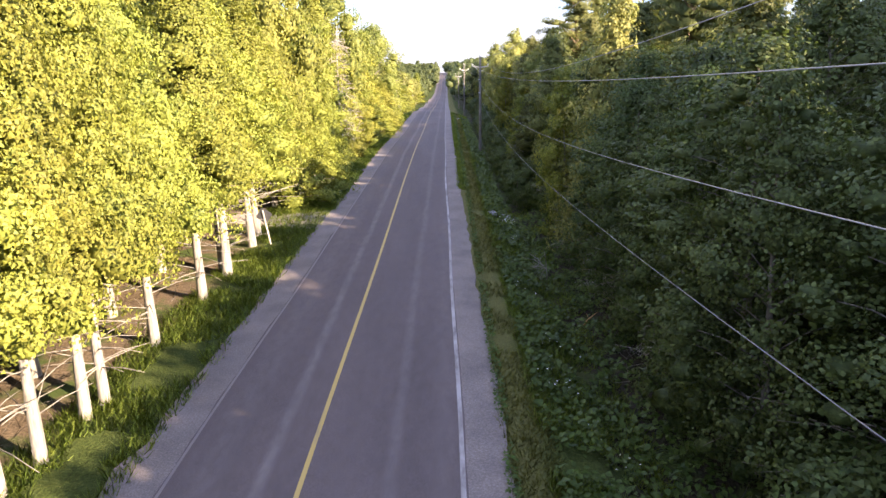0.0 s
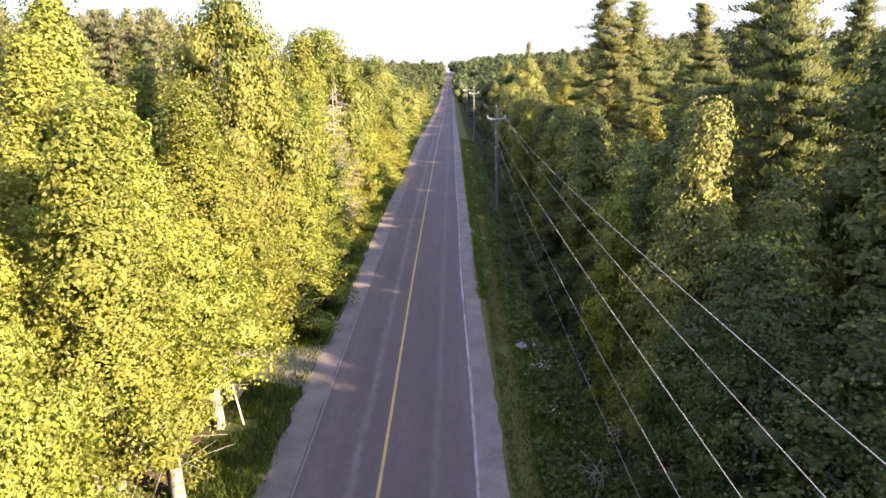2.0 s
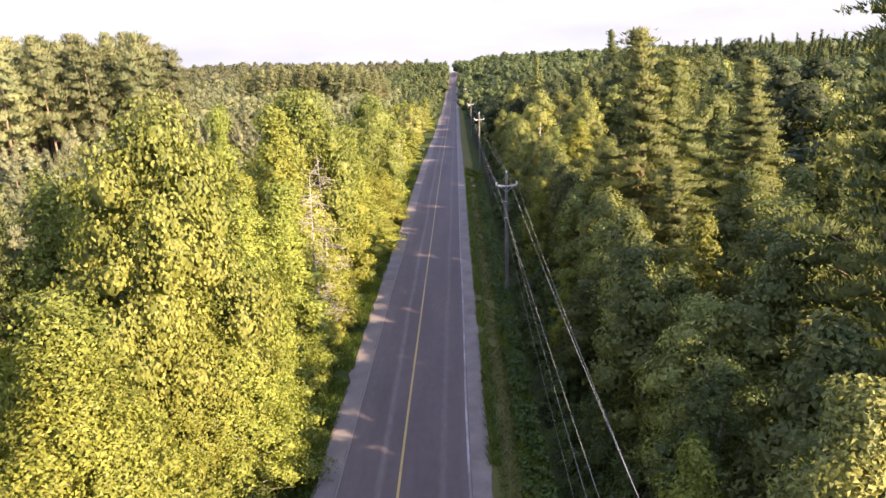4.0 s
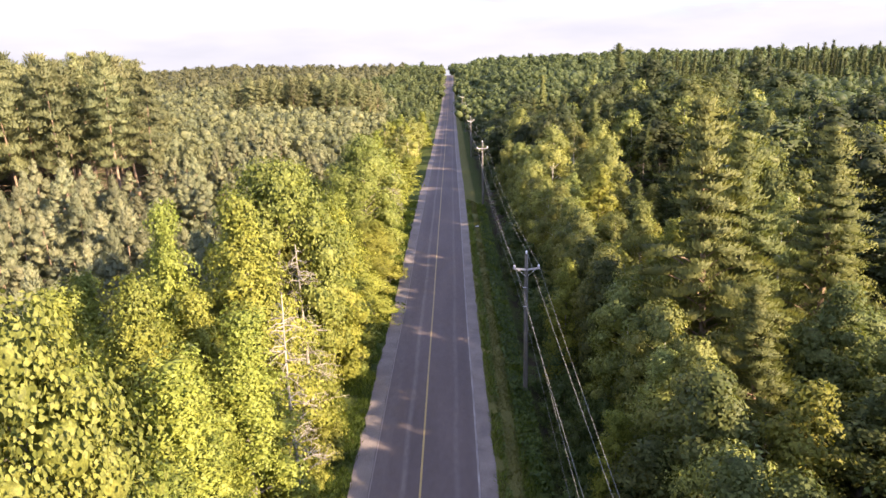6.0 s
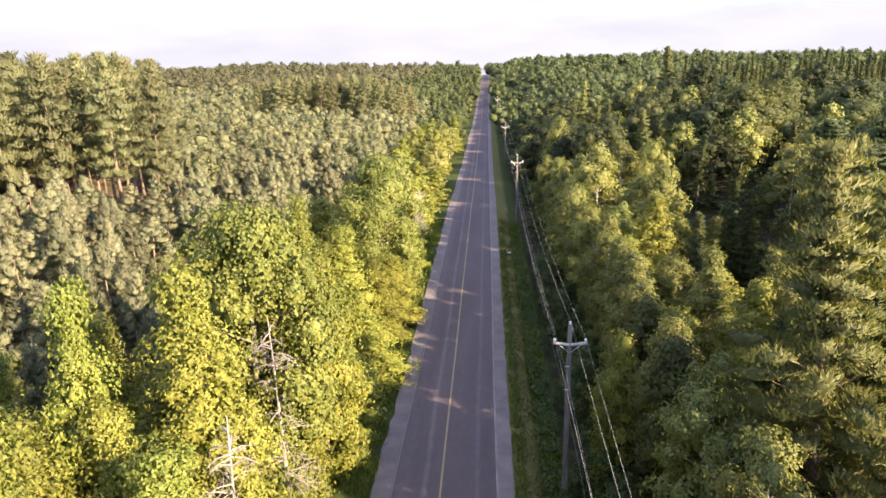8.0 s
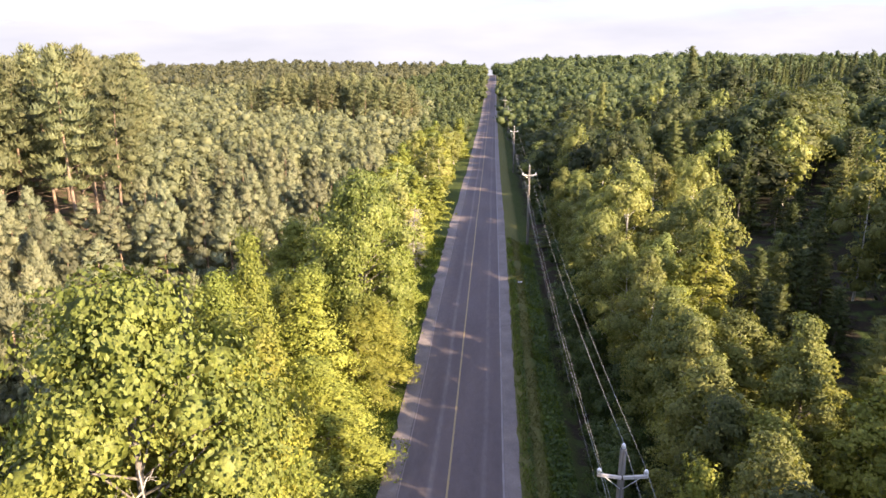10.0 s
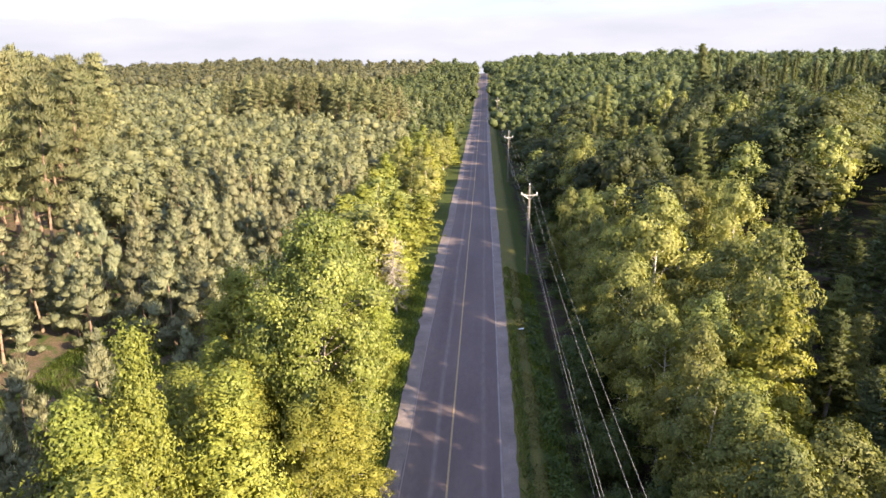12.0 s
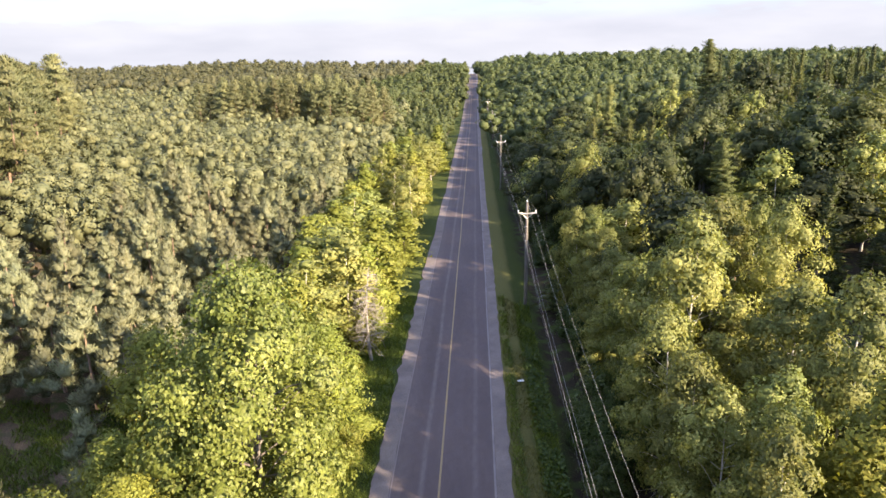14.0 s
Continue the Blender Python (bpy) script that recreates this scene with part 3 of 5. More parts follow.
def lobed_tree(seed, h, r, base, profile, lobes, lobe_r, leaves, leaf, droop=0.0, squash=0.8, trunk_r=0.14, bare=0, inner=0.3, tilt=1.1, up=0.2, limbs=True, core=0.52, quads=False, reach=1.2, rough=0.0, needles=None, sparkle=0.5):
    """A leafy tree: limbs end in lobes whose outsides carry the leaves. Heights in metres; base: where the crown begins."""
    rng = np.random.default_rng(seed)
    wood, cloud = Wood(), Cloud(seed + 1)
    line_pts = trunk_line(rng, h)
    wood.tube([(a, b, c * 0.93) for a, b, c in line_pts], [trunk_r * (1.25 if i == 0 else 1) * (1 - 0.9 * s) + 0.012 for i, s in enumerate(np.linspace(0, 1, 6))], 7)
    centres, radii, frames = [], [], []
    for i in range(lobes):
        s = (i + rng.uniform(0, 1)) / lobes
        big = r * profile(s)
        ang = i * 2.399 + rng.uniform(-0.5, 0.5)
        d = max(big - lobe_r * 0.6 * reach, 0) * rng.uniform(0.6, 1.15 + rough)
        z = base + (h - base) * s * 0.97
        at = along(line_pts, min(z / h, 1))
        c = np.array([at.x + d * math.cos(ang), at.y + d * math.sin(ang), z - droop * d])
        lr = lobe_r * rng.uniform(0.7, 1.25) * (0.55 + 0.45 * min(1, big / r + 0.25))
        centres.append(c)
        radii.append(lr)
        er = np.array([math.cos(ang), math.sin(ang), -droop * 0.8 + rng.uniform(-0.2, 0.25)])
        et = np.array([-math.sin(ang), math.cos(ang), rng.uniform(-0.2, 0.2)])
        frames.append(np.stack([er * reach, et, np.array([0, 0, squash])]) * lr)
        root = along(line_pts, max(0.05, min((z - 0.35 * d - 0.3) / h, 1)))
        if d > 0.3 and limbs:
            mid = root.lerp(Vector(c), 0.55) + Vector((0, 0, 0.08 * d))
            wood.tube([root, mid, c], [trunk_r * 0.32 * (1 - 0.6 * s), trunk_r * 0.2 * (1 - 0.5 * s), 0.012], 4)
    for i in range(bare):
        s = rng.uniform(0.08, max(0.12, base / h) + 0.12)
        at, ang = along(line_pts, s), rng.uniform(0, 6.28)
        ln = rng.uniform(0.5, 1.0) * r
        tip = at + Vector((math.cos(ang) * ln, math.sin(ang) * ln, rng.uniform(-0.1, 0.35) * ln))
        wood.tube([at, at.lerp(tip, 0.5) + Vector((0, 0, 0.06)), tip], [0.022, 0.014, 0.006], 3)
    centres, radii = np.array(centres), np.array(radii)
    share = radii ** 2 / (radii ** 2).sum()
    for c, lr, sh, fr in zip(centres, radii, share, frames):
        n = max(8, int(leaves * sh))
        d = rand_unit(rng, n)
        d[:, 2] = np.where(d[:, 2] < -0.45, -d[:, 2] * 0.6, d[:, 2])
        d = unit(d)
        lump = 1 + 0.22 * np.sin(d @ rng.normal(0, 3.2, 3) + rng.uniform(0, 6)) + rng.normal(0, 0.07, n)
        depth = np.where(rng.uniform(size=n) < inner, rng.uniform(0.45, 0.9, n), 1.0)
        p = c + (d * (lump * depth)[:, None]) @ fr
        d = unit(d @ fr)
        out = (p - np.array([0, 0, base + (h - base) * 0.4])) / np.array([r, r, (h - base) * 0.6])
        shade = unit(d * 0.95 + unit(out) * 0.55 + rand_unit(rng, n) * sparkle + np.array([0, 0, 0.1]))
        nrm = unit(shade + rand_unit(rng, n) * 0.55 * tilt)
        if needles:
            cloud.tufts(p - d * 0.12, unit(d * 0.45 + rand_unit(rng, n) * 0.55 + np.array([0, 0, 0.3 + up])), leaf, needles, shade)
        elif quads:
            cloud.leaves(p, nrm, leaf, 0.75, shade=shade)
        else:
            cloud.small_leaves(p, nrm, leaf, shade)
    if core:
        cloud.lumps(centres, [fr * core for fr in frames], leaves > 5000)
    return wood, cloud


def cone(p0=0.55, power=0.75):
    return lambda s: min(1.0, p0 + s * 3.2) * (1 - s) ** power + 0.05


def dome(low=0.55):
    return lambda s: (low + (1 - low) * math.sin(min(1, s * 1.7) * math.pi / 2)) * math.sqrt(max(0.03, 1 - max(0, (s - 0.35) / 0.66) ** 2))


def layered(power=0.55):
    return lambda s: (0.75 + 0.25 * math.sin(s * 9.0)) * min(1, 0.6 + s * 2) * (1 - s) ** power + 0.08


class Kind:
    """A kind of tree with a few shapes; the first of each shape is built, further ones are copies with the same meshes."""

    def __init__(self, name, label, category, group, bark, leaf, shapes):
        self.name, self.label, self.category, self.group, self.bark, self.leaf = name, label, category, group, bark, leaf
        self.shapes, self.made, self.number = shapes, {}, 0

    def plant(self, x, y, height, width, rng, shape=None, sink=0.08):
        """Height and crown radius in metres."""
        k = shape if shape is not None else int(rng.integers(len(self.shapes)))
        make, h0, r0 = self.shapes[k]
        m = Matrix.Translation((x, y, ground_z(x, y) - sink)) @ Matrix.Rotation(rng.uniform(0, 6.283), 4, 'Z') @ Matrix.Diagonal((width / r0, width / r0, height / h0, 1))
        self.number += 1
        if k not in self.made:
            wood, cloud = make()
            top = new(self.name)
            top.empty_display_size = 0.3
            tagged(top, self.label, self.category, self.group)
            for part_name, data in (("trunk", wood.mesh("trunk", self.bark)), ("crown", cloud.mesh("crown", self.leaf))):
                ob = new(part_name, data)
                ob.parent = top
            self.made[k] = (top, m)
            top.matrix_basis = m
            return top
        src = self.made[k][0]
        keep = src.matrix_basis.copy()
        src.matrix_basis = Matrix.Identity(4)
        ob = copy_thing(src, m)
        src.matrix_basis = keep
        return ob


def cedar(seed, q, base=0.6, quads=False):
    k = q ** 0.5
    return lambda: lobed_tree(seed, 11.0, 2.3, base, cone(0.8, 0.62), int(66 * min(1, k)), 0.66 / min(1, k) ** 0.4, int((5200 if quads else 24000 if q > 0.5 else 6600) * q), (0.215 if quads or q < 0.5 else 0.112) / q ** 0.32, 0.1, 0.95, 0.14, 14 if q > 0.5 else 0, 0.3, 1.1, 0.15, q > 0.5, 0.48 if q > 0.5 else 0.6, quads=quads, reach=1.5, rough=0.2, sparkle=0.75)


def tall_cedar(seed, q):
    return lambda: lobed_tree(seed, 11.0, 2.3, 3.5, cone(0.75, 0.85), 92, 0.58, 52000, 0.082, 0.1, 0.95, 0.13, 26, 0.25, 1.0, 0.15, True, 0.5, False, 1.5, 0.2, None, 0.85)


def poplar(seed, q):
    k = q ** 0.5
    return lambda: lobed_tree(seed, 11.0, 2.5, 0.8, lambda s: dome(0.7)(s) * (1 - 0.38 * s), int(34 * min(1, k)), 0.84 / min(1, k) ** 0.4, int((11000 if q > 0.5 else 6000) * q), (0.165 if q > 0.5 else 0.225) / q ** 0.32, 0.0, 0.85, 0.12, 8 if q > 0.5 else 0, limbs=q > 0.5, core=0.52 if q > 0.5 else 0.6, reach=1.3, rough=0.2)


def fine_poplar(seed, q):
    return lambda: lobed_tree(seed, 11.0, 2.5, 0.5, lambda s: dome(0.7)(s) * (1 - 0.3 * s), 66, 0.66, 19000, 0.108, 0.0, 0.9, 0.12, 26, 0.3, 1.0, 0.2, True, 0.36, True, 1.3, 0.25, None, 0.7)


def maple(seed, q):
    return lambda: lobed_tree(seed, 11.0, 4.2, 1.2, dome(0.6), 64, 1.15, int(34000 * q), 0.15 / q ** 0.32, 0.05, 0.75, 0.2, 6, 0.3, 1.0, 0.35, core=0.5, quads=True, sparkle=0.8)


def birch(seed, q):
    k = q ** 0.5
    return lambda: lobed_tree(seed, 11.0, 2.9, 1.4, dome(0.5), int(32 * min(1, k)), 0.95 / min(1, k) ** 0.4, int((12000 if q > 0.5 else 7200) * q), (0.165 if q > 0.5 else 0.2) / q ** 0.32, 0.08, 0.85, 0.1, 9, limbs=q > 0.5, core=0.5 if q > 0.5 else 0.6, rough=0.2)


def round_tree(seed, q):
    """A broad crown of large rounded clumps on forked limbs."""
    return lambda: lobed_tree(seed, 11.0, 3.6, 3.2, dome(0.65), 26, 1.45, int(9000 * q), 0.21 / q ** 0.32, 0.05, 0.8, 0.16, 3, 0.25, 1.0, 0.3, q > 0.5, 0.62, False, 1.15, 0.15)


def white_pine(seed, q):
    """Long flat plumes in loose tiers."""
    k = min(1, q ** 0.5)
    r0 = random.Random(seed)
    tiers = [r0.uniform(0.6, 1.12) for _ in range(24)]
    return lambda: lobed_tree(seed, 17.0, 3.6, 2.2, lambda s: tiers[int(s * 20)] * (min(1, 0.65 + s * 2) * (1 - s) ** 0.8 + 0.05), int(92 * k), 0.66 / k ** 0.4, int((26000 if q > 0.5 else 9500) * q), (0.2 if q > 0.5 else 0.34) / q ** 0.3, -0.06, 0.42, 0.2, 16, 0.3, 0.5, 0.55, q > 0.5, 0.55, False, 2.1, 0.2, 0.07 / q ** 0.35, 0.25)


def scots_pine(seed, q):
    """A rounded bush of upright shoots."""
    return lambda: lobed_tree(seed, 7.0, 1.75, 0.3, lambda s: (1 - s ** 1.6) * min(1, 0.8 + s) + 0.06, 34, 0.44, int(7000 * q), 0.23 / q ** 0.3, -0.25, 1.15, 0.07, 0, 0.25, 0.5, 0.85, False, 0.6, False, 1.0, 0.25, 0.06 / q ** 0.35, 0.5)


def red_pine(seed, q):
    """A tall stem under tiers of rounded needle cushions."""
    return lambda: lobed_tree(seed, 15.0, 2.5, 4.4, lambda s: (1 - s) ** 0.5 * min(1, 0.5 + s * 1.6) + 0.1, 44, 0.74, int(5200 * q), 0.38 / q ** 0.3, -0.08, 0.5, 0.15, 8, 0.25, 0.5, 0.5, False, 0.55, False, 1.6, 0.3, 0.1 / q ** 0.35, 0.45)


def spruce(seed, q):
    """A narrow cone of drooping boughs with a sharp leader."""
    k = min(1, q ** 0.5)
    return lambda: lobed_tree(seed, 12.0, 2.0, 0.5, cone(0.95, 1.0), int(72 * k), 0.46 / k ** 0.4, int(4600 * q), 0.3 / q ** 0.3, 0.3, 0.62, 0.13, 0, 0.25, 0.5, 0.2, False, 0.6, False, 1.6, 0.15, 0.1 / q ** 0.35, 0.25)


def shrub(seed, q):
    return lambda: lobed_tree(seed, 2.6, 1.5, 0.3, dome(0.8), 12, 0.62, int(2600 * q), 0.105 / q ** 0.32, 0.0, 0.85, 0.035, 0, limbs=False, core=0.5)


def kinds(make, h, r, seeds, q):
    return [(make(s, q), h, r) for s in seeds]


TREE, SIDE, WOODS = "tree", "roadside trees", "woodland trees"
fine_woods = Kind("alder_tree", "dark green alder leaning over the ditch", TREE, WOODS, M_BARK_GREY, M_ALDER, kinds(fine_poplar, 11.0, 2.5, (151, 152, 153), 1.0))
row_cedar = Kind("cedar_tree", "sunlit yellow-green cedar with pale bare lower trunk", TREE, SIDE, M_BARK_PALE, M_CEDAR, kinds(tall_cedar, 11.0, 2.3, (11, 12, 13), 2.1))
near_cedar = Kind("cedar_tree", "yellow-green pointed cedar leafy to the ground", TREE, SIDE, M_BARK_PALE, M_CEDAR, kinds(cedar, 11.0, 2.3, (14, 15, 16, 17), 1.0))
near_poplar = Kind("poplar_tree", "bright green poplar with small round leaves", TREE, SIDE, M_BARK_GREY, M_POPLAR, kinds(poplar, 11.0, 2.5, (21, 22, 23, 24), 1.0))
near_maple = Kind("maple_tree", "broad light-green maple with pale leaf tips", TREE, SIDE, M_BARK_GREY, M_MAPLE, kinds(maple, 11.0, 4.2, (31, 32), 1.0))
near_oak = Kind("oak_tree", "tall spreading oak with dense yellow-green leaves", TREE, SIDE, M_BARK_GREY, M_OAK, kinds(maple, 11.0, 4.2, (33, 34), 1.0))
near_birch = Kind("birch_tree", "rounded olive-green birch with pale thin stems", TREE, SIDE, M_BARK_BIRCH, M_BIRCH, kinds(birch, 11.0, 2.9, (41, 42, 43), 1.0))
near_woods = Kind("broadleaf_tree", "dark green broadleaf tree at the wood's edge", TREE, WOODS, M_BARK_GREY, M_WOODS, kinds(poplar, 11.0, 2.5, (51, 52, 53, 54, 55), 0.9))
near_pine = Kind("white_pine", "tall white pine with layered feathery boughs", TREE, WOODS, M_BARK_PINE, M_PINE, kinds(white_pine, 17.0, 3.6, (61, 62, 63), 1.0))
plant_pine = Kind("scots_pine", "young grey-green pine with upright shoots", TREE, "pine plantation", M_BARK_PINE, M_SCOTS, kinds(scots_pine, 7.0, 1.75, (71, 72, 73, 74), 0.8))
stand_pine = Kind("red_pine", "tall red pine with bare orange-brown trunk", TREE, "pine stand", M_BARK_PINE, M_RED, kinds(red_pine, 15.0, 2.5, (81, 82, 83, 84), 0.7))
near_spruce = Kind("spruce_tree", "pointed green spruce with drooping boughs", TREE, WOODS, M_BARK_GREY, M_SPRUCE, kinds(spruce, 12.0, 2.0, (91, 92, 93), 0.9))
near_olive = Kind("cedar_tree", "olive-green pointed cedar at the wood's edge", TREE, WOODS, M_BARK_GREY, M_BIRCH, kinds(cedar, 11.0, 2.3, (19, 20), 0.95))
mid_spruce = Kind("spruce_tree", "dark pointed spruce on the skyline", TREE, WOODS, M_BARK_GREY, M_SPRUCE, kinds(spruce, 12.0, 2.0, (94, 95), 0.3))
mid_cedar = Kind("cedar_tree", "yellow-green pointed cedar beside the road", TREE, SIDE, M_BARK_PALE, M_CEDAR, kinds(cedar, 11.0, 2.3, (16, 17, 18), 0.26))
mid_woods = Kind("broadleaf_tree", "dark green broadleaf tree deep in the wood", TREE, WOODS, M_BARK_GREY, M_FAR, kinds(poplar, 11.0, 2.5, (56, 57, 58, 59), 0.25))
near_round = Kind("broadleaf_tree", "broad green broadleaf tree with rounded crown", TREE, WOODS, M_BARK_GREY, M_WOODS, kinds(round_tree, 11.0, 3.6, (161, 162, 163), 1.0))
mid_round = Kind("broadleaf_tree", "broad rounded dark green broadleaf tree deep in the wood", TREE, WOODS, M_BARK_GREY, M_FAR, kinds(round_tree, 11.0, 3.6, (164, 165, 166, 167, 168), 0.36))
mid_birch = Kind("birch_tree", "olive-green birch among darker trees", TREE, WOODS, M_BARK_BIRCH, M_BIRCH, kinds(birch, 11.0, 2.9, (44, 45), 0.25))
mid_pine = Kind("white_pine", "distant white pine with layered boughs", TREE, WOODS, M_BARK_PINE, M_PINE, kinds(white_pine, 17.0, 3.6, (64, 65), 0.35))
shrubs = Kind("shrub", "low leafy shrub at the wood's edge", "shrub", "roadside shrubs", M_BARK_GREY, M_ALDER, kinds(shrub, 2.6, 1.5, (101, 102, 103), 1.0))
sun_shrubs = Kind("shrub", "yellow-green young cedar shrub beside the road", "shrub", "roadside shrubs", M_BARK_GREY, M_CEDAR, kinds(shrub, 2.6, 1.5, (104, 105), 1.0))

PLANTED = []


def crowded(x, y, r):
    return any((x - a) ** 2 + (y - b) ** 2 < (0.5 * (r + c)) ** 2 for a, b, c in PLANTED)


def plant_rows(kind, rows):
    """Rows of x, y, height of the top over the road, crown radius."""
    rng = np.random.default_rng(len(PLANTED) + 7)
    for x, y, top, r in rows:
        kind.plant(x, y, top - ground_z(x, y), r, rng)
        PLANTED.append((x, y, r))


# the roadside row on the left, trunk by trunk
plant_rows(row_cedar, [(-6.3, 13.4, 11.5, 2.3), (-6.1, 14.6, 12.2, 2.2), (-6.1, 16.6, 12.4, 2.2), (-6.0, 17.4, 11.6, 2.1), (-6.2, 21.2, 12.6, 2.4), (-6.2, 25.6, 12.2, 2.7),
                        (-6.2, 28.6, 12.4, 3.1), (-6.6, 29.2, 11.6, 2.0), (-6.4, 33.2, 11.6, 3.0), (-6.7, 35.4, 12.2, 3.0), (-7.4, 42.0, 12.0, 2.5)])
plant_rows(row_cedar, [(-8.9, 19.2, 13.6, 3.0), (-9.0, 24.2, 13.4, 2.9), (-9.2, 29.2, 13.8, 3.0)])
plant_rows(near_cedar, [(-11.4, 21.5, 14.2, 3.0), (-11.6, 26.0, 13.8, 3.0), (-6.6, 49.8, 8.6, 2.2)])
plant_rows(near_cedar, [(-11.0, 58.6, 14.7, 2.1), (-9.8, 52.6, 13.2, 2.5), (-12.9, 54.2, 12.2, 2.6), (-15.4, 57.2, 11.5, 2.7), (-15.0, 51.8, 12.0, 2.7), (-12.3, 49.4, 12.4, 2.7), (-16.8, 62.5, 10.2, 2.4), (-14.2, 66.0, 10.4, 2.4), (-13.6, 46.0, 13.0, 2.8), (-7.4, 50.5, 11.4, 2.9), (-6.9, 56.0, 11.0, 2.7), (-10.4, 80.5, 10.9, 2.5), (-10.5, 83.2, 12.0, 2.1), (-7.6, 84.0, 9.6, 2.9),
                        (-8.2, 78.0, 9.8, 3.0), (-10.2, 94.7, 7.0, 1.1), (-11.5, 74.5, 10.2, 2.9), (-12.6, 84.5, 8.6, 2.3)])
plant_rows(near_cedar, [(-6.1, 42.6, 9.4, 2.5), (-6.3, 45.2, 10.4, 2.5), (-9.4, 47.2, 10.6, 2.6), (-10.8, 55.6, 10.8, 2.6), (-8.6, 53.4, 10.2, 2.4), (-12.6, 57.6, 10.4, 2.5), (-14.0, 48.8, 10.6, 2.6), (-8.8, 57.6, 11.2, 2.3), (-10.9, 51.0, 11.0, 2.5)])
plant_rows(near_oak, [(-7.6, 42.8, 15.6, 3.7), (-8.3, 67.4, 14.9, 4.6)])
plant_rows(near_cedar, [(-11.5, 36.0, 15.4, 3.3), (-6.6, 46.5, 9.4, 2.3), (-13.5, 29.0, 14.0, 3.0)])
plant_rows(near_cedar, [(-7.7, 61.6, 14.4, 2.9)])
plant_rows(near_poplar, [(-6.2, 71.5, 11.2, 2.6), (-7.2, 76.0, 10.2, 2.4), (-5.8, 88.0, 6.2, 1.9), (-9.2, 71.5, 12.6, 2.6)])
plant_rows(near_maple, [(-6.6, 95.6, 12.4, 4.3)])
plant_rows(near_pine, [(17.2, 41.3, 19.5, 5.0), (14.6, 62.3, 18.6, 4.5), (16.9, 64.0, 16.6, 4.0), (22.4, 67.0, 16.4, 3.6), (15.4, 37.6, 17.5, 3.0), (14.9, 56.6, 11.4, 3.0), (22.7, 129.8, 12.6, 2.9), (38.7, 187.9, 20.0, 3.6), (18.6, 163.5, 14.8, 2.3), (34.9, 105.9, 11.8, 2.8),
                       (-16.0, 46.0, 14.0, 2.8), (25.5, 52.0, 17.0, 3.6)])
plant_rows(near_spruce, [(19.6, 95.9, 8.0, 1.9), (23.1, 97.5, 8.4, 2.0), (26.0, 101.0, 8.6, 2.0), (17.6, 88.0, 8.2, 1.8), (27.2, 108.0, 8.0, 1.9), (21.0, 141.0, 11.4, 1.9)])
plant_rows(near_round, [(38.0, 139.1, 14.5, 5.2), (45.0, 149.0, 14.2, 4.6), (51.2, 134.7, 12.6, 4.4)])
plant_rows(mid_round, [(33.4, 139.5, 12.8, 3.6), (16.6, 133.0, 10.5, 2.6), (13.6, 146.0, 9.6, 2.6), (31.6, 145.1, 12.4, 3.4),
                       (40.1, 152.3, 15.0, 4.2), (44.5, 183.3, 16.1, 4.6), (27.5, 152.0, 12.0, 3.4), (58.0, 150.0, 15.0, 5.0), (62.0, 172.0, 16.0, 5.0), (53.0, 165.0, 15.5, 4.6), (35.0, 168.0, 14.2, 4.4)])
plant_rows(mid_spruce, [(27.6, 123.3, 10.6, 1.7), (20.6, 148.6, 12.3, 1.8), (23.0, 131.0, 9.0, 1.6), (17.0, 141.0, 9.8, 1.7), (26.0, 138.0, 11.0, 1.8)])
plant_rows(near_birch, [(9.6, 124.0, 8.0, 1.7), (19.3, 114.1, 10.5, 1.8), (13.0, 106.5, 11.8, 3.1), (16.4, 113.0, 11.2, 2.9), (19.2, 110.0, 11.4, 2.4), (16.7, 98.4, 11.2, 2.5), (10.6, 101.0, 8.8, 2.3), (12.4, 138.5, 10.6, 2.6), (13.4, 96.0, 8.2, 2.2)])
plant_rows(near_olive, [(10.0, 31.4, 11.6, 2.1)])
plant_rows(near_poplar, [(11.2, 65.2, 8.8, 1.9), (9.0, 70.8, 7.8, 1.6), (8.7, 57.2, 5.4, 1.3), (12.3, 89.5, 7.6, 2.3), (13.6, 81.0, 7.4, 2.3), (12.2, 74.5, 8.0, 2.2), (16.0, 74.0, 9.4, 2.4), (8.8, 35.2, 7.8, 1.5)])
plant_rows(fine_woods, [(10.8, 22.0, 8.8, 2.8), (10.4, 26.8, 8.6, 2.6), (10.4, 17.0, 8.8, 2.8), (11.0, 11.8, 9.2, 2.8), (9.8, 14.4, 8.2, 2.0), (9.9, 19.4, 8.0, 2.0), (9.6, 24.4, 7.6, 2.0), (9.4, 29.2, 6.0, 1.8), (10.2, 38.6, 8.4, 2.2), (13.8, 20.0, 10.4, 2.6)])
plant_rows(near_woods, [(12.0, 36.0, 10.8, 2.5), (14.2, 28.0, 10.6, 2.6), (13.4, 42.0, 10.8, 2.6), (10.4, 46.5, 9.4, 2.3),
                        (11.4, 52.0, 9.8, 2.4), (18.4, 58.6, 10.0, 2.4), (16.6, 33.0, 13.2, 2.8)])


def in_view(x, y):
    return abs(x) < 0.72 * y + 16 if x < 0 else (x < max(0.72 * y + 20, 34))


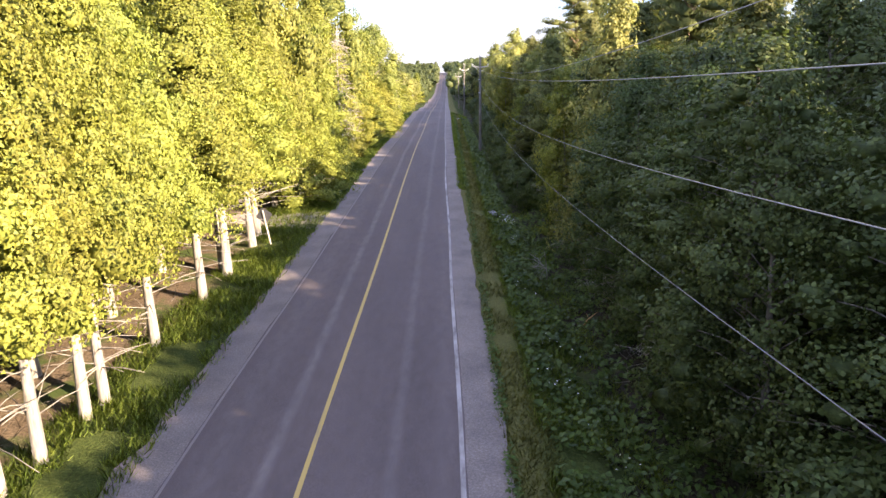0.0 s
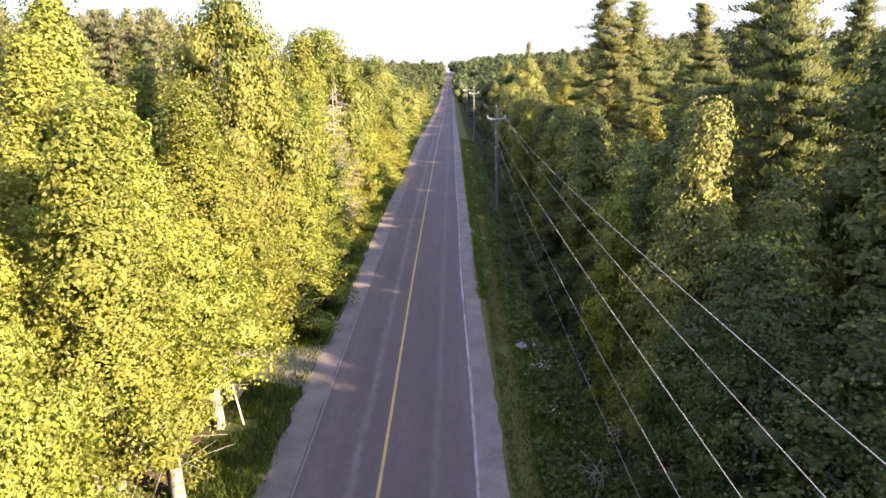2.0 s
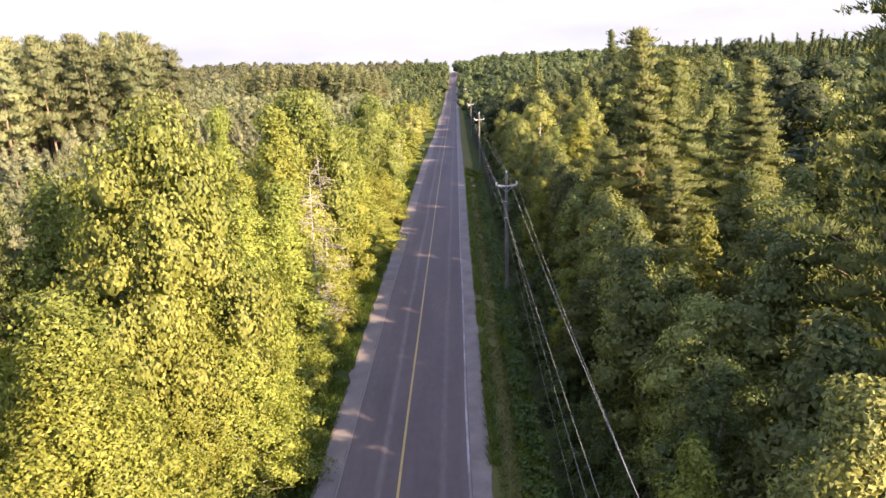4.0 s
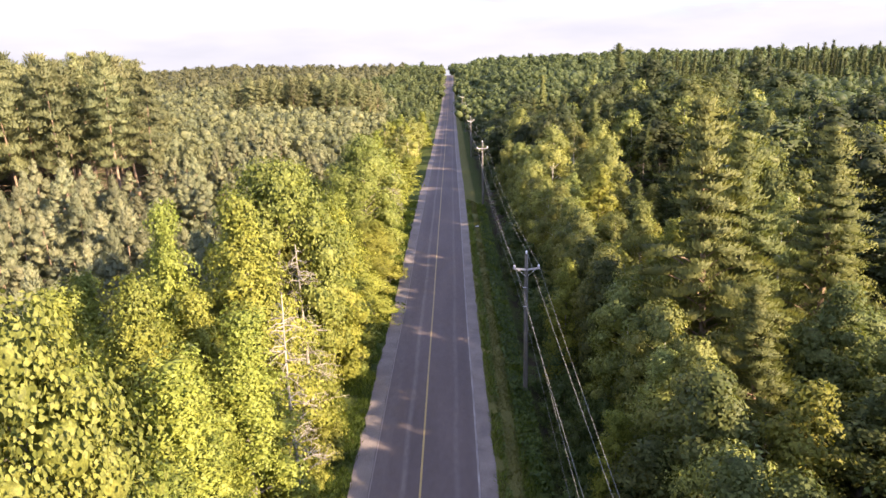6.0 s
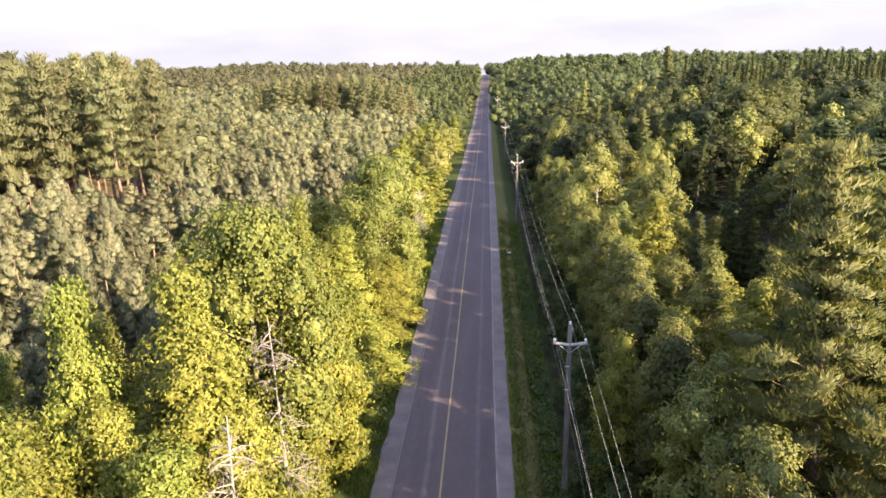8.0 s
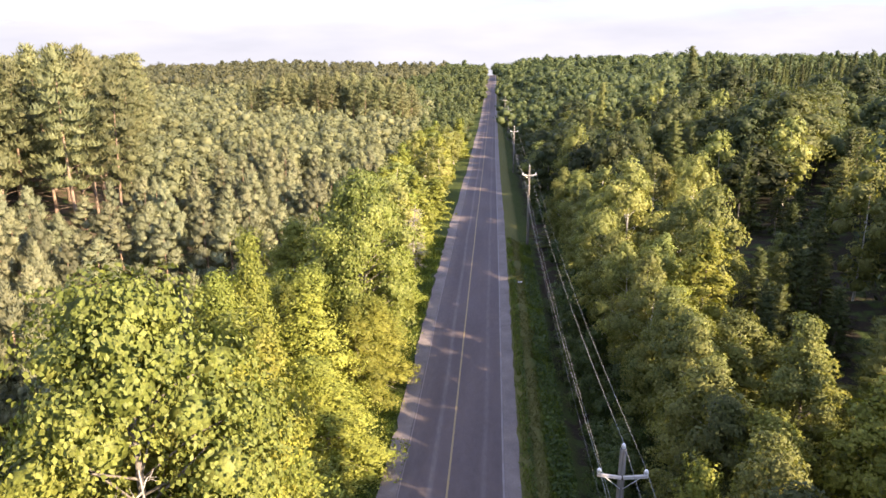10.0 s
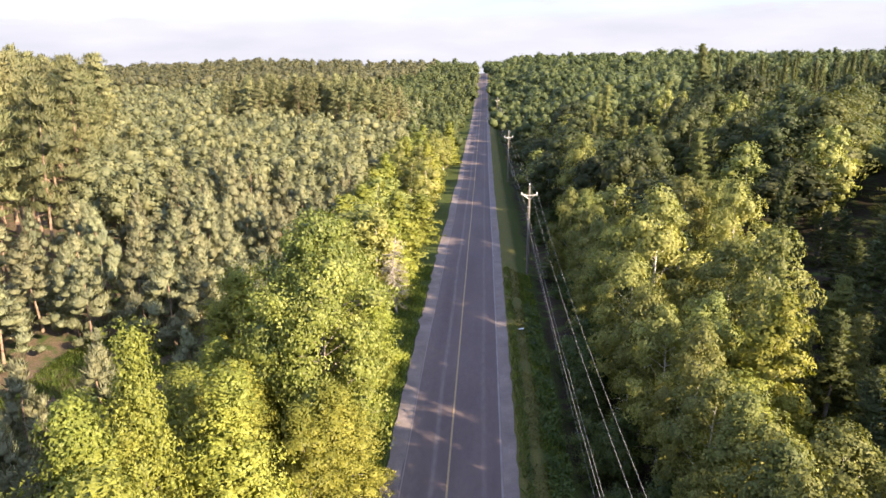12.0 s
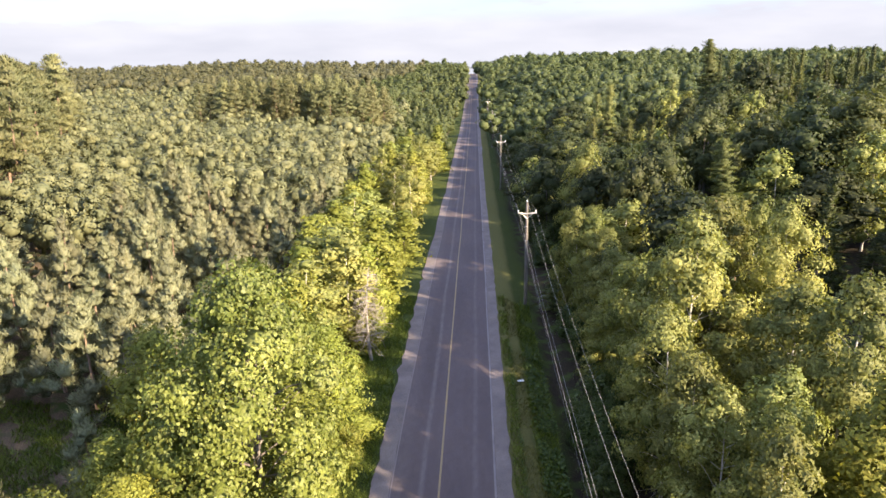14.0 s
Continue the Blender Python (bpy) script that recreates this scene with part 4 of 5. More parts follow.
def scatter(seed, box, spacing, choose, wide=False):
    """Fills a box with trees on a shaken grid; choose(x, y, rng) gives (kind, height, radius) or None."""
    rng = np.random.default_rng(seed)
    x0, x1, y0, y1 = box
    n = 0
    for j in range(int((y1 - y0) / spacing)):
        for i in range(int((x1 - x0) / spacing)):
            x = x0 + (i + 0.5 * (j % 2) + rng.uniform(0.1, 0.9)) * spacing
            y = y0 + (j + rng.uniform(0.1, 0.9)) * spacing
            if not wide and not in_view(x, y):
                continue
            got = choose(x, y, rng)
            if got is None:
                continue
            kind, h, r = got
            if crowded(x, y, r * 0.9):
                continue
            kind.plant(x, y, h, r, rng)
            PLANTED.append((x, y, r))
            n += 1
    return n


def left_row(x, y, rng):
    """Roadside trees on the left."""
    if (abs(y - 39.5) < 2.6 and x > -13) or (y < 36 and x > -10.5) or (y < 44 and x > -7.5) or x > -5.4:
        return None
    far = y > 112
    low = glide(y, [(40, 11.5), (85, 9.5), (105, 8.2), (200, 8.4)])
    h = low * rng.uniform(0.62, 1.12)
    if far:
        return (mid_cedar, h, rng.uniform(2.0, 3.0)) if rng.uniform() < 0.6 else (mid_birch, h, rng.uniform(2.1, 3.0))
    if rng.uniform() < 0.72:
        return near_cedar, h, rng.uniform(2.1, 3.0)
    return near_poplar, h, rng.uniform(2.1, 2.9)


def in_stand(x, y):
    """The tall pine stand, whose edge runs slantwise back from the plantation."""
    return -112 < x < -38 - 0.47 * (y - 122) and 121 + 0.9 * (x + 38) < y < 222


def in_far_stand(x, y):
    return -62 < x < -19 and 226 < y < 250


def plantation(x, y, rng):
    if (x + 22.6) ** 2 / 24 + (y - 101.5) ** 2 / 56 < 1 or (x + 16.6) ** 2 / 4 + (y - 107) ** 2 / 50 < 1:
        return None
    if in_stand(x, y):
        return stand_pine, (rng.uniform(17.0, 21.5) if y < 150 else rng.uniform(16.0, 20.0)), rng.uniform(2.6, 3.8)
    if in_far_stand(x, y):
        return stand_pine, rng.uniform(13.0, 15.5), rng.uniform(2.0, 2.7)
    return plant_pine, rng.uniform(4.8, 8.6), rng.uniform(1.8, 2.6)


def right_wood(x, y, rng):
    """Mixed woods rising to the right: broad crowns, some spires, low dark spruces in the hollow behind the birches."""
    k = rng.uniform()
    near = y < 112 and x < 27 and x < 0.66 * y + 8
    h = glide(x, [(9, 8.2), (20, 10.0), (60, 11.0), (120, 11.0)]) * rng.uniform(0.62, 1.18)
    if y < 27:
        h = 0.56 * (x + 3.4) * rng.uniform(0.88, 1.02)
    if 86 < y < 112 and 18.5 < x < 27 and k > 0.2:
        return (near_olive, near_spruce)[int(rng.uniform(0, 2))], rng.uniform(5.0, 7.4), rng.uniform(1.5, 2.1)
    if 86 < y < 106 and 27 < x < 48:
        h = rng.uniform(10.5, 12.8)
    if 70 < y < 112 and x < 25 and k > 0.25:
        return (near_birch, near_olive, near_poplar)[int(rng.uniform(0, 3))], h, rng.uniform(2.0, 2.9)
    if 106 < y < 127 and 21 < x < 37:
        return mid_spruce, rng.uniform(3.2, 5.4), rng.uniform(1.4, 2.1)
    if x > 66 and y > 185:
        return mid_spruce, rng.uniform(8.5, 14.0), rng.uniform(1.4, 2.1)
    if k < 0.13:
        return (near_spruce if near else mid_spruce), h * 1.0, rng.uniform(1.7, 2.3)
    if k < 0.24:
        return (near_pine if near else mid_pine), h * 1.1, rng.uniform(2.0, 2.8)
    if k < 0.36 and near:
        return near_olive, h * 1.05, rng.uniform(2.1, 2.9)
    if k < 0.46:
        return (near_birch if near else mid_birch), h, rng.uniform(2.3, 3.2)
    if near:
        return near_woods if k < 0.75 else near_round, h, rng.uniform(2.3, 3.2)
    return (mid_round if k < 0.88 else mid_woods), h * 1.02, rng.uniform(2.8, 4.4)


scatter(1, (-13.2, -4.4, 8, 112), 2.7, left_row)
scatter(2, (-13.5, -5.6, 112, 215), 3.2, left_row)
scatter(3, (-33, -13.6, 30, 150), 2.75, plantation)
scatter(4, (-50, -33, 78, 132), 3.1, lambda x, y, rng: None if in_stand(x, y) else plantation(x, y, rng))
scatter(9, (-112, -33, 84, 222), 4.3, lambda x, y, rng: plantation(x, y, rng) if in_stand(x, y) else None)
scatter(19, (-62, -19, 226, 250), 4.2, plantation)
# trees mostly out of view, added at heights that shade the road and verge
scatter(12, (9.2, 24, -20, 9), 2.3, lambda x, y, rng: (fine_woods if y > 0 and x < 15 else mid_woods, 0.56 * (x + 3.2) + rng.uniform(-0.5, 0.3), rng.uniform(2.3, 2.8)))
# two unseen rows added only to close gaps in that shade
for k in range(10):
    mid_woods.plant(15.2, -12 + 2.4 * k, 10.2 + 0.5 * (k % 3), 2.4, np.random.default_rng(900 + k))
    mid_woods.plant(17.9, -11 + 2.4 * k, 11.5 + 0.5 * (k % 3), 2.5, np.random.default_rng(950 + k))
rng = np.random.default_rng(66)
for k in range(72):
    y = 4 + 1.75 * k + rng.uniform(-0.4, 0.4)
    x = (13.4 if y < 42 else 11.4) + rng.uniform(-0.7, 0.7)
    if not crowded(x, y, 0.9):
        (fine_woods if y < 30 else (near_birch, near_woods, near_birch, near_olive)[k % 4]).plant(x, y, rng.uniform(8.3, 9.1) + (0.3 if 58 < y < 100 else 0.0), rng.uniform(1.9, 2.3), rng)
        PLANTED.append((x, y, 1.6))
scatter(11, (9.2, 12.2, 0, 46), 2.8, lambda x, y, rng: (near_woods if rng.uniform() < 0.5 else near_olive, rng.uniform(7.8, 10.6), rng.uniform(2.1, 2.8)))
scatter(13, (9.2, 13.8, 46, 118), 3.3, lambda x, y, rng: ((near_poplar, near_birch, near_olive, near_woods)[int(rng.uniform(0, 4))], 0.56 * (x + 2.4) * rng.uniform(0.82, 1.1), rng.uniform(1.8, 2.4)))
scatter(5, (11.5, 27, -2, 46), 3.5, right_wood)
scatter(14, (13.5, 27, 46, 112), 3.9, right_wood)
# unseen trees behind the start, added to cast shade forward onto the road
scatter(10, (8.8, 34, -44, -2), 3.8, lambda x, y, rng: (mid_woods, rng.uniform(11.0, 14.0), rng.uniform(2.4, 3.2)))
scatter(6, (27, 44, 10, 200), 4.4, right_wood)
scatter(7, (8.8, 27, 112, 215), 3.7, right_wood)
scatter(8, (58, 140, 195, 265), 6.2, lambda x, y, rng: (mid_spruce, rng.uniform(9.5, 15.5), rng.uniform(1.4, 2.1)))


# woods beside and behind the start
def start_wood(x, y, rng):
    kind = mid_cedar if rng.uniform() < 0.4 else mid_woods if rng.uniform() < 0.7 else mid_birch
    return kind, rng.uniform(8.5, 12.0), rng.uniform(2.4, 3.2)


scatter(15, (-46, -14.5, -30, 46), 4.2, lambda x, y, rng: None if in_view(x, y) and y > 24 else start_wood(x, y, rng), True)
scatter(16, (-14.5, -6.4, -30, 9), 3.6, start_wood, True)
scatter(17, (28, 62, -30, 44), 4.6, start_wood, True)


def undergrowth(kind, seed, x0, x1, y0, y1, number, h0, h1, clear=None):
    rng = np.random.default_rng(seed)
    for _ in range(number):
        x, y = rng.uniform(x0, x1), rng.uniform(y0, y1)
        if clear and clear[0] < y < clear[1]:
            continue
        h = rng.uniform(h0, h1)
        kind.plant(x, y, h, h * rng.uniform(0.45, 0.65), rng)


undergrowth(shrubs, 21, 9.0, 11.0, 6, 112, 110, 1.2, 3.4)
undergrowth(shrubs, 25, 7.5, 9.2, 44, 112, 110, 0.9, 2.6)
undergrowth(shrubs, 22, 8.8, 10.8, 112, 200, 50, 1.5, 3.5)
undergrowth(sun_shrubs, 23, -7.4, -4.9, 44, 108, 80, 0.8, 2.4)
undergrowth(sun_shrubs, 24, -8.4, -5.8, 112, 190, 34, 1.2, 3.0)


# ---- far woods, joined ----
def far_woods(name, label, mat, seed, places, pointed=0.3):
    """Far trees: crowns of several rounded or tapering clumps with leaves on their outsides, coarser with distance; places: x, y, height, radius."""
    cloud = Cloud(seed)
    rng = cloud.rng
    for x, y, h, r in places:
        z0 = ground_z(x, y)
        size = min(1.0, max(0.3, 0.0021 * (math.hypot(x, y) - 30)))
        spire = rng.uniform() < pointed
        k = 6
        t = (np.arange(k) + rng.uniform(0, 0.8, k)) / k
        ang = np.arange(k) * 2.4 + rng.uniform(0, 6.28)
        if spire:
            d, lr = 0.55 * r * (1 - t) ** 0.8, r * (0.22 + 0.42 * (1 - t))
            cz = z0 + h * (0.3 + 0.66 * t)
        else:
            d, lr = 0.62 * r * np.sqrt(np.maximum(0.02, 1 - t ** 2)), r * rng.uniform(0.42, 0.66, k)
            cz = z0 + h * (0.42 + 0.42 * t) + rng.uniform(-0.3, 0.3, k)
        c = np.stack([x + d * np.cos(ang), y + d * np.sin(ang), cz], 1)
        tall = 1.25 if spire else 0.85
        m = int(min(26 if size > 0.36 else 64, max(10, 3.6 * r * r / size ** 2)))
        for at, a in zip(c, lr):
            o = rand_unit(rng, m)
            o[:, 2] = np.where(o[:, 2] < -0.3, -o[:, 2], o[:, 2])
            p = at + o * np.array([a, a, a * tall]) * rng.uniform(0.82, 1.12, (m, 1))
            out = unit(p - np.array([x, y, z0 + 0.5 * h]))
            shade = unit(o + 0.6 * out + rand_unit(rng, m) * 0.3)
            cloud.small_leaves(p, unit(shade + rand_unit(rng, m) * 0.4), size, shade)
        cloud.lumps(c, [np.diag([0.7 * a, 0.7 * a, 0.7 * a * tall]) for a in lr])
        stem = np.array([[x, y, z0 - 0.2]] * 2)
        cloud.blades(stem, np.array([[0.03, 0, 1.0], [0, 0.03, 1.0]]), h * 0.7, 0.3)
    return tagged(new(name, cloud.mesh(name, mat)), label, "woods", kind="stuff")


def far_places(seed, x0, x1, y0, y1, spacing, height, keep=lambda x, y: True):
    rng = np.random.default_rng(seed)
    out = []
    y = y0
    while y < y1:
        step = spacing * (1 + max(0, y - 200) / 320)
        x = x0 + rng.uniform(0, step)
        while x < x1:
            px, py = x + rng.uniform(-0.4, 0.4) * step, y + rng.uniform(-0.4, 0.4) * step
            if abs(px) < 0.72 * py - 6 and keep(px, py):
                h = height(px, py) * rng.uniform(0.75, 1.18)
                out.append((px, py, h, h * 0.2 + 0.28 * step * rng.uniform(0.8, 1.1)))
            x += step
        y += step
    return out


def off_road(x, y):
    return x < -6.5 or x > 9


def free_left(x, y):
    return x < -15.5 and not (-33 <= x and y < 150) and not (-50 < x < -33 and 78 < y < 132) and not in_stand(x, y) and not in_far_stand(x, y)


far_woods("far_pine_plantation", "grey-green young pine plantation reaching far back", M_FARPINE, 31, far_places(31, -190, -14, 60, 300, 3.4, lambda x, y: 7.2, free_left), 0.6)
far_woods("far_pine_woods", "hazy grey-green pine woods along the skyline", M_FARPINE, 41, far_places(34, -420, -40, 300, 640, 5.2, lambda x, y: 9.5, off_road), 0.5)
far_woods("far_cedar_row", "yellow-green trees lining the far road", M_FAR, 32, far_places(32, -15, -5.5, 215, 600, 3.6, lambda x, y: 7.5) + far_places(33, -40, -15, 230, 600, 5.0, lambda x, y: 7.0), 0.5)
far_woods("far_mixed_woods", "mixed green woods on the far slopes", M_FAR, 34, far_places(35, 7, 125, 215, 480, 4.8, lambda x, y: 9.5, lambda x, y: x < 58 or y > 265) + far_places(38, 44, 66, 40, 195, 4.6, lambda x, y: 9.6) + far_places(39, 66, 125, 80, 195, 5.2, lambda x, y: 10.0) + far_places(36, 125, 420, 150, 640, 6.4, lambda x, y: 10.5) + far_places(37, 6.5, 125, 480, 640, 5.0, lambda x, y: 9.0) + far_places(40, -40, 40, 600, 700, 6.0, lambda x, y: 9.5, lambda x, y: abs(x) > 5), 0.5)


# ---- utility poles and wires ----
def bm_tube(pts, radii, sides=10):
    w = Wood()
    w.tube(pts, radii, sides)
    bm = bmesh.new()
    vs = [bm.verts.new(p) for p in w.v]
    for face in w.f:
        bm.faces.new([vs[i] for i in face])
    return bm


def bm_box(centre, size, bevel=0.006, turn=None):
    bm = bmesh.new()
    bmesh.ops.create_cube(bm, size=1.0)
    bmesh.ops.scale(bm, vec=size, verts=bm.verts)
    bmesh.ops.bevel(bm, geom=list(bm.edges), offset=bevel, segments=1, affect='EDGES')
    if turn:
        bmesh.ops.transform(bm, matrix=turn, verts=bm.verts)
    bmesh.ops.translate(bm, vec=centre, verts=bm.verts)
    return bm


def insulator(parent, x, y, z, size=1.0):
    pts = [(x, y, z), (x, y, z + 0.05), (x, y, z + 0.055), (x, y, z + 0.10), (x, y, z + 0.105), (x, y, z + 0.16), (x, y, z + 0.19)]
    rad = [0.05, 0.05, 0.085, 0.06, 0.08, 0.055, 0.025]
    return part("insulator", bm_tube(pts, [r * size for r in rad], 10), M_PORCELAIN, parent, "white porcelain insulator", True)


ARM_Z, TOP_Z = 7.55, 8.5


def utility_pole(x, y, drop):
    z0 = ground_z(x, y)
    top = new("utility_pole")
    top.matrix_basis = Matrix.Translation((x, y, 0))
    tagged(top, "weathered wooden utility pole with short crossarm and white insulators", "utility pole", "utility poles")
    dz = road_z(y) - drop
    part("shaft", bm_tube([(0, 0, z0 - 0.6), (0.01, 0, z0 + 2.5), (-0.01, 0, dz + 5.5), (0, 0, dz + TOP_Z - 0.05), (0, 0, dz + TOP_Z)], [0.16, 0.15, 0.13, 0.105, 0.085], 12), M_WOOD_POLE, top, "", True)
    for side in (-1, 1):
        turn = Matrix.Rotation(radians(-7 * side), 4, 'Y')
        arm = part("crossarm", bm_box((side * 0.42, -0.14, dz + ARM_Z), (0.78, 0.09, 0.11), 0.01, turn), M_WOOD_ARM, top, "pale weathered wooden arm")
        part("brace", bm_tube([(side * 0.55, -0.2, dz + ARM_Z), (side * 0.05, -0.14, dz + ARM_Z - 0.45)], [0.014, 0.014], 5), M_STEEL, arm, "thin steel brace")
        insulator(top, side * 0.74, -0.14, dz + ARM_Z + 0.1)
    insulator(top, 0, 0, dz + TOP_Z - 0.01, 0.9)
    part("bracket", bm_tube([(0.0, -0.12, dz + 6.35), (-0.22, -0.14, dz + 6.35)], [0.03, 0.025], 6), M_STEEL, top, "steel neutral bracket")
    part("cable_clamp", bm_tube([(0.0, -0.12, dz + 5.1), (-0.2, -0.14, dz + 5.1)], [0.03, 0.03], 6), M_STEEL, top, "steel cable clamp")
    return top


POLE_Y = (3.5, 70.5, 130.0, 192.0, 254.0, 316.0)
POLE_X = (6.2, 6.3, 6.2, 6.2, 6.2, 6.2)
POLE_DROP = (-1.7, 0.0, 0.0, 0.0, 0.0, 0.0)
for x, y, drop in zip(POLE_X, POLE_Y, POLE_DROP):
    utility_pole(x, y, drop)


def wire(name, label, dx, z, sag, r, mat, first, first_sag):
    """A wire from pole to pole; first: its x and height on the pole beside the start."""
    pts = []
    ends = [(first[0], POLE_Y[0] - 0.14, first[1])] + [(x + dx, y - 0.14, road_z(y) + z) for x, y in zip(POLE_X[1:], POLE_Y[1:])]
    for k, (a, b) in enumerate(zip(ends, ends[1:])):
        dip = sag if k else first_sag
        for i in range(28):
            t = i / 28
            q = Vector(a).lerp(Vector(b), t)
            pts.append((q.x, q.y, q.z - dip * 4 * t * (1 - t)))
    pts.append(ends[-1])
    pts.insert(0, (pts[0][0], pts[0][1] - 55, pts[0][2] - 0.2))
    w = Wood()
    w.tube(pts, [r] * len(pts), 5)
    tagged(new(name, w.mesh(name, mat)), label, "wire", "overhead wires")


wire("overhead_wire", "bare aluminium overhead wire on the pole tops", 0.0, TOP_Z + 0.19, 1.3, 0.007, M_WIRE, (6.08, 10.51), 0.84)
wire("overhead_wire", "bare aluminium overhead wire on the crossarms", 0.74, ARM_Z + 0.28, 1.1, 0.007, M_WIRE, (6.37, 9.28), 0.98)
wire("overhead_wire", "bare aluminium overhead wire on the crossarms", -0.74, ARM_Z + 0.28, 1.1, 0.007, M_WIRE, (6.1, 8.37), 0.71)
wire("overhead_wire", "bare neutral wire below the crossarms", -0.22, 6.36, 0.85, 0.0065, M_WIRE, (6.08, 7.34), 1.31)
wire("telephone_cable", "dark telephone cable slung below the power wires", -0.2, 5.1, 0.85, 0.006, M_CABLE, (6.04, 5.9), 1.31)


# ---- verge plants and roadside things ----
def verge(name, label, mat, seed, sides, number, length, width, up=1.0, leafy=False):
    """Blades or leaves strewn over strips beside the road; sides: x0, x1, y0, y1."""
    cloud = Cloud(seed)
    rng = cloud.rng
    area = [(b - a) * (d - c) for a, b, c, d in sides]
    for (a, b, c, d), ar in zip(sides, area):
        n = int(number * ar / sum(area))
        x, y = rng.uniform(a, b, n), c + (d - c) * rng.uniform(0, 1, n) ** 1.25
        keep = np.array([noise.noise(Vector((px * 0.5, py * 0.5, seed))) > -0.25 for px, py in zip(x, y)])
        x, y = x[keep], y[keep]
        z = np.array([ground_z(px, py) for px, py in zip(x, y)])
        p = np.stack([x, y, z], 1)
        if leafy:
            p[:, 2] += rng.uniform(0.05, 0.4, len(x))
            cloud.leaves(p, unit(rand_unit(rng, len(x)) * 0.6 + np.array([0, 0, 1.0])), length, 0.7)
        else:
            p[:, 2] -= 0.02
            cloud.blades(p, unit(rand_unit(rng, len(x)) * 0.75 + np.array([0, 0, up])), length, width)
    tagged(new(name, cloud.mesh(name, mat)), label, "grass", kind="stuff")


verge("verge_grass", "long green grass on the verges", M_GRASS, 41, [(-6.9, -3.65, 8, 40), (-7.6, -3.95, 40, 130), (5.1, 8.0, 8, 44), (5.1, 6.5, 44, 130), (-3.95, -3.45, 40, 130), (3.75, 4.3, 46, 130)], 130000, 0.36, 0.032)
verge("dry_verge_grass", "short dry yellowish grass along the shoulder", M_DRYGRASS, 42, [(4.2, 5.5, 8, 130)], 34000, 0.22, 0.03, 0.7)
verge("verge_weeds", "broad-leaved weeds in the ditch", M_HERB, 43, [(5.2, 9.0, 8, 44), (5.2, 6.6, 44, 120)], 16000, 0.2, 0.1, 1.0, True)
verge("shoulder_weeds", "dark weed tufts along the shoulder edge", M_HERB, 44, [(4.12, 4.42, 8, 120)], 5200, 0.09, 0.1, 1.0, True)
verge("clearing_grass", "sunlit pale green grass in a small clearing among the pines", M_GRASS, 46, [(-28, -17.5, 93, 109)], 30000, 0.4, 0.04)
verge("fallen_twigs", "thin grey dead twigs under the trees", M_DEAD, 45, [(-9.5, -6.5, 8, 60), (8.2, 11.0, 8, 70)], 900, 0.9, 0.025, 0.15)


def dead_tree(x, y, height, seed, label):
    rng = np.random.default_rng(seed)
    top = new("dead_tree")
    top.matrix_basis = Matrix.Translation((x, y, ground_z(x, y) - 0.1))
    tagged(top, label, "dead tree", "dead trees")
    line_pts = trunk_line(rng, height, 0.015)
    w = Wood()
    w.tube(line_pts, [0.14 * (1 - 0.88 * k / 5) for k in range(6)], 8)
    ob = new("trunk", w.mesh("trunk", M_DEAD))
    ob.parent = top
    for i in range(70):
        s = rng.uniform(0.15, 0.95)
        at, ang = along(line_pts, s), rng.uniform(0, 6.28)
        ln = rng.uniform(0.5, 1.0) * (2.5 - 1.6 * s)
        tip = at + Vector((math.cos(ang), math.sin(ang), rng.uniform(-0.35, 0.2))) * ln
        b = Wood()
        b.tube([at, at.lerp(tip, 0.5) + Vector((0, 0, 0.1)), tip], [0.034, 0.022, 0.008], 4)
        for k in range(5):
            a2 = at.lerp(tip, rng.uniform(0.3, 0.95))
            b.tube([a2, a2 + Vector(rand_unit(rng, 1)[0] * 0.45 * ln)], [0.014, 0.005], 3)
        br = new("branch", b.mesh("branch", M_DEAD))
        br.parent = top


dead_tree(-5.3, 57.4, 11.1, 9, "bare grey dead conifer with brittle branches")
dead_tree(-6.3, 65.0, 11.4, 5, "bare grey dead conifer with brittle branches")
dead_tree(-5.6, 117.0, 7.0, 6, "bare pale dead tree leaning over the verge")
dead_tree(-6.4, 121.0, 6.0, 7, "bare pale dead tree leaning over the verge")


def snag(x, y, height, seed):
    """A thin dead sapling with a few forked, drooping limbs."""
    rng = np.random.default_rng(seed)
    top = new("dead_sapling")
    top.matrix_basis = Matrix.Translation((x, y, ground_z(x, y) - 0.1))
    tagged(top, "thin bare dead sapling with forked twigs in shade", "dead sapling", "dead saplings")
    line_pts = trunk_line(rng, height, 0.1)
    w = Wood()
    w.tube(line_pts, [0.035 * (1 - 0.85 * k / 5) for k in range(6)], 6)
    new("trunk", w.mesh("trunk", M_DEAD)).parent = top
    for i in range(7):
        at, ang = along(line_pts, rng.uniform(0.3, 0.95)), rng.uniform(2.2, 4.4)
        tip = at + Vector((math.cos(ang), math.sin(ang), rng.uniform(-0.4, 0.6))) * rng.uniform(0.7, 1.5)
        b = Wood()
        b.tube([at, at.lerp(tip, 0.5) + Vector((0, 0, 0.14)), tip], [0.018, 0.012, 0.004], 4)
        for k in range(3):
            a2 = at.lerp(tip, rng.uniform(0.3, 0.8))
            b.tube([a2, a2 + Vector(rand_unit(rng, 1)[0] * 0.45)], [0.008, 0.003], 3)
        new("branch", b.mesh("branch", M_DEAD)).parent = top


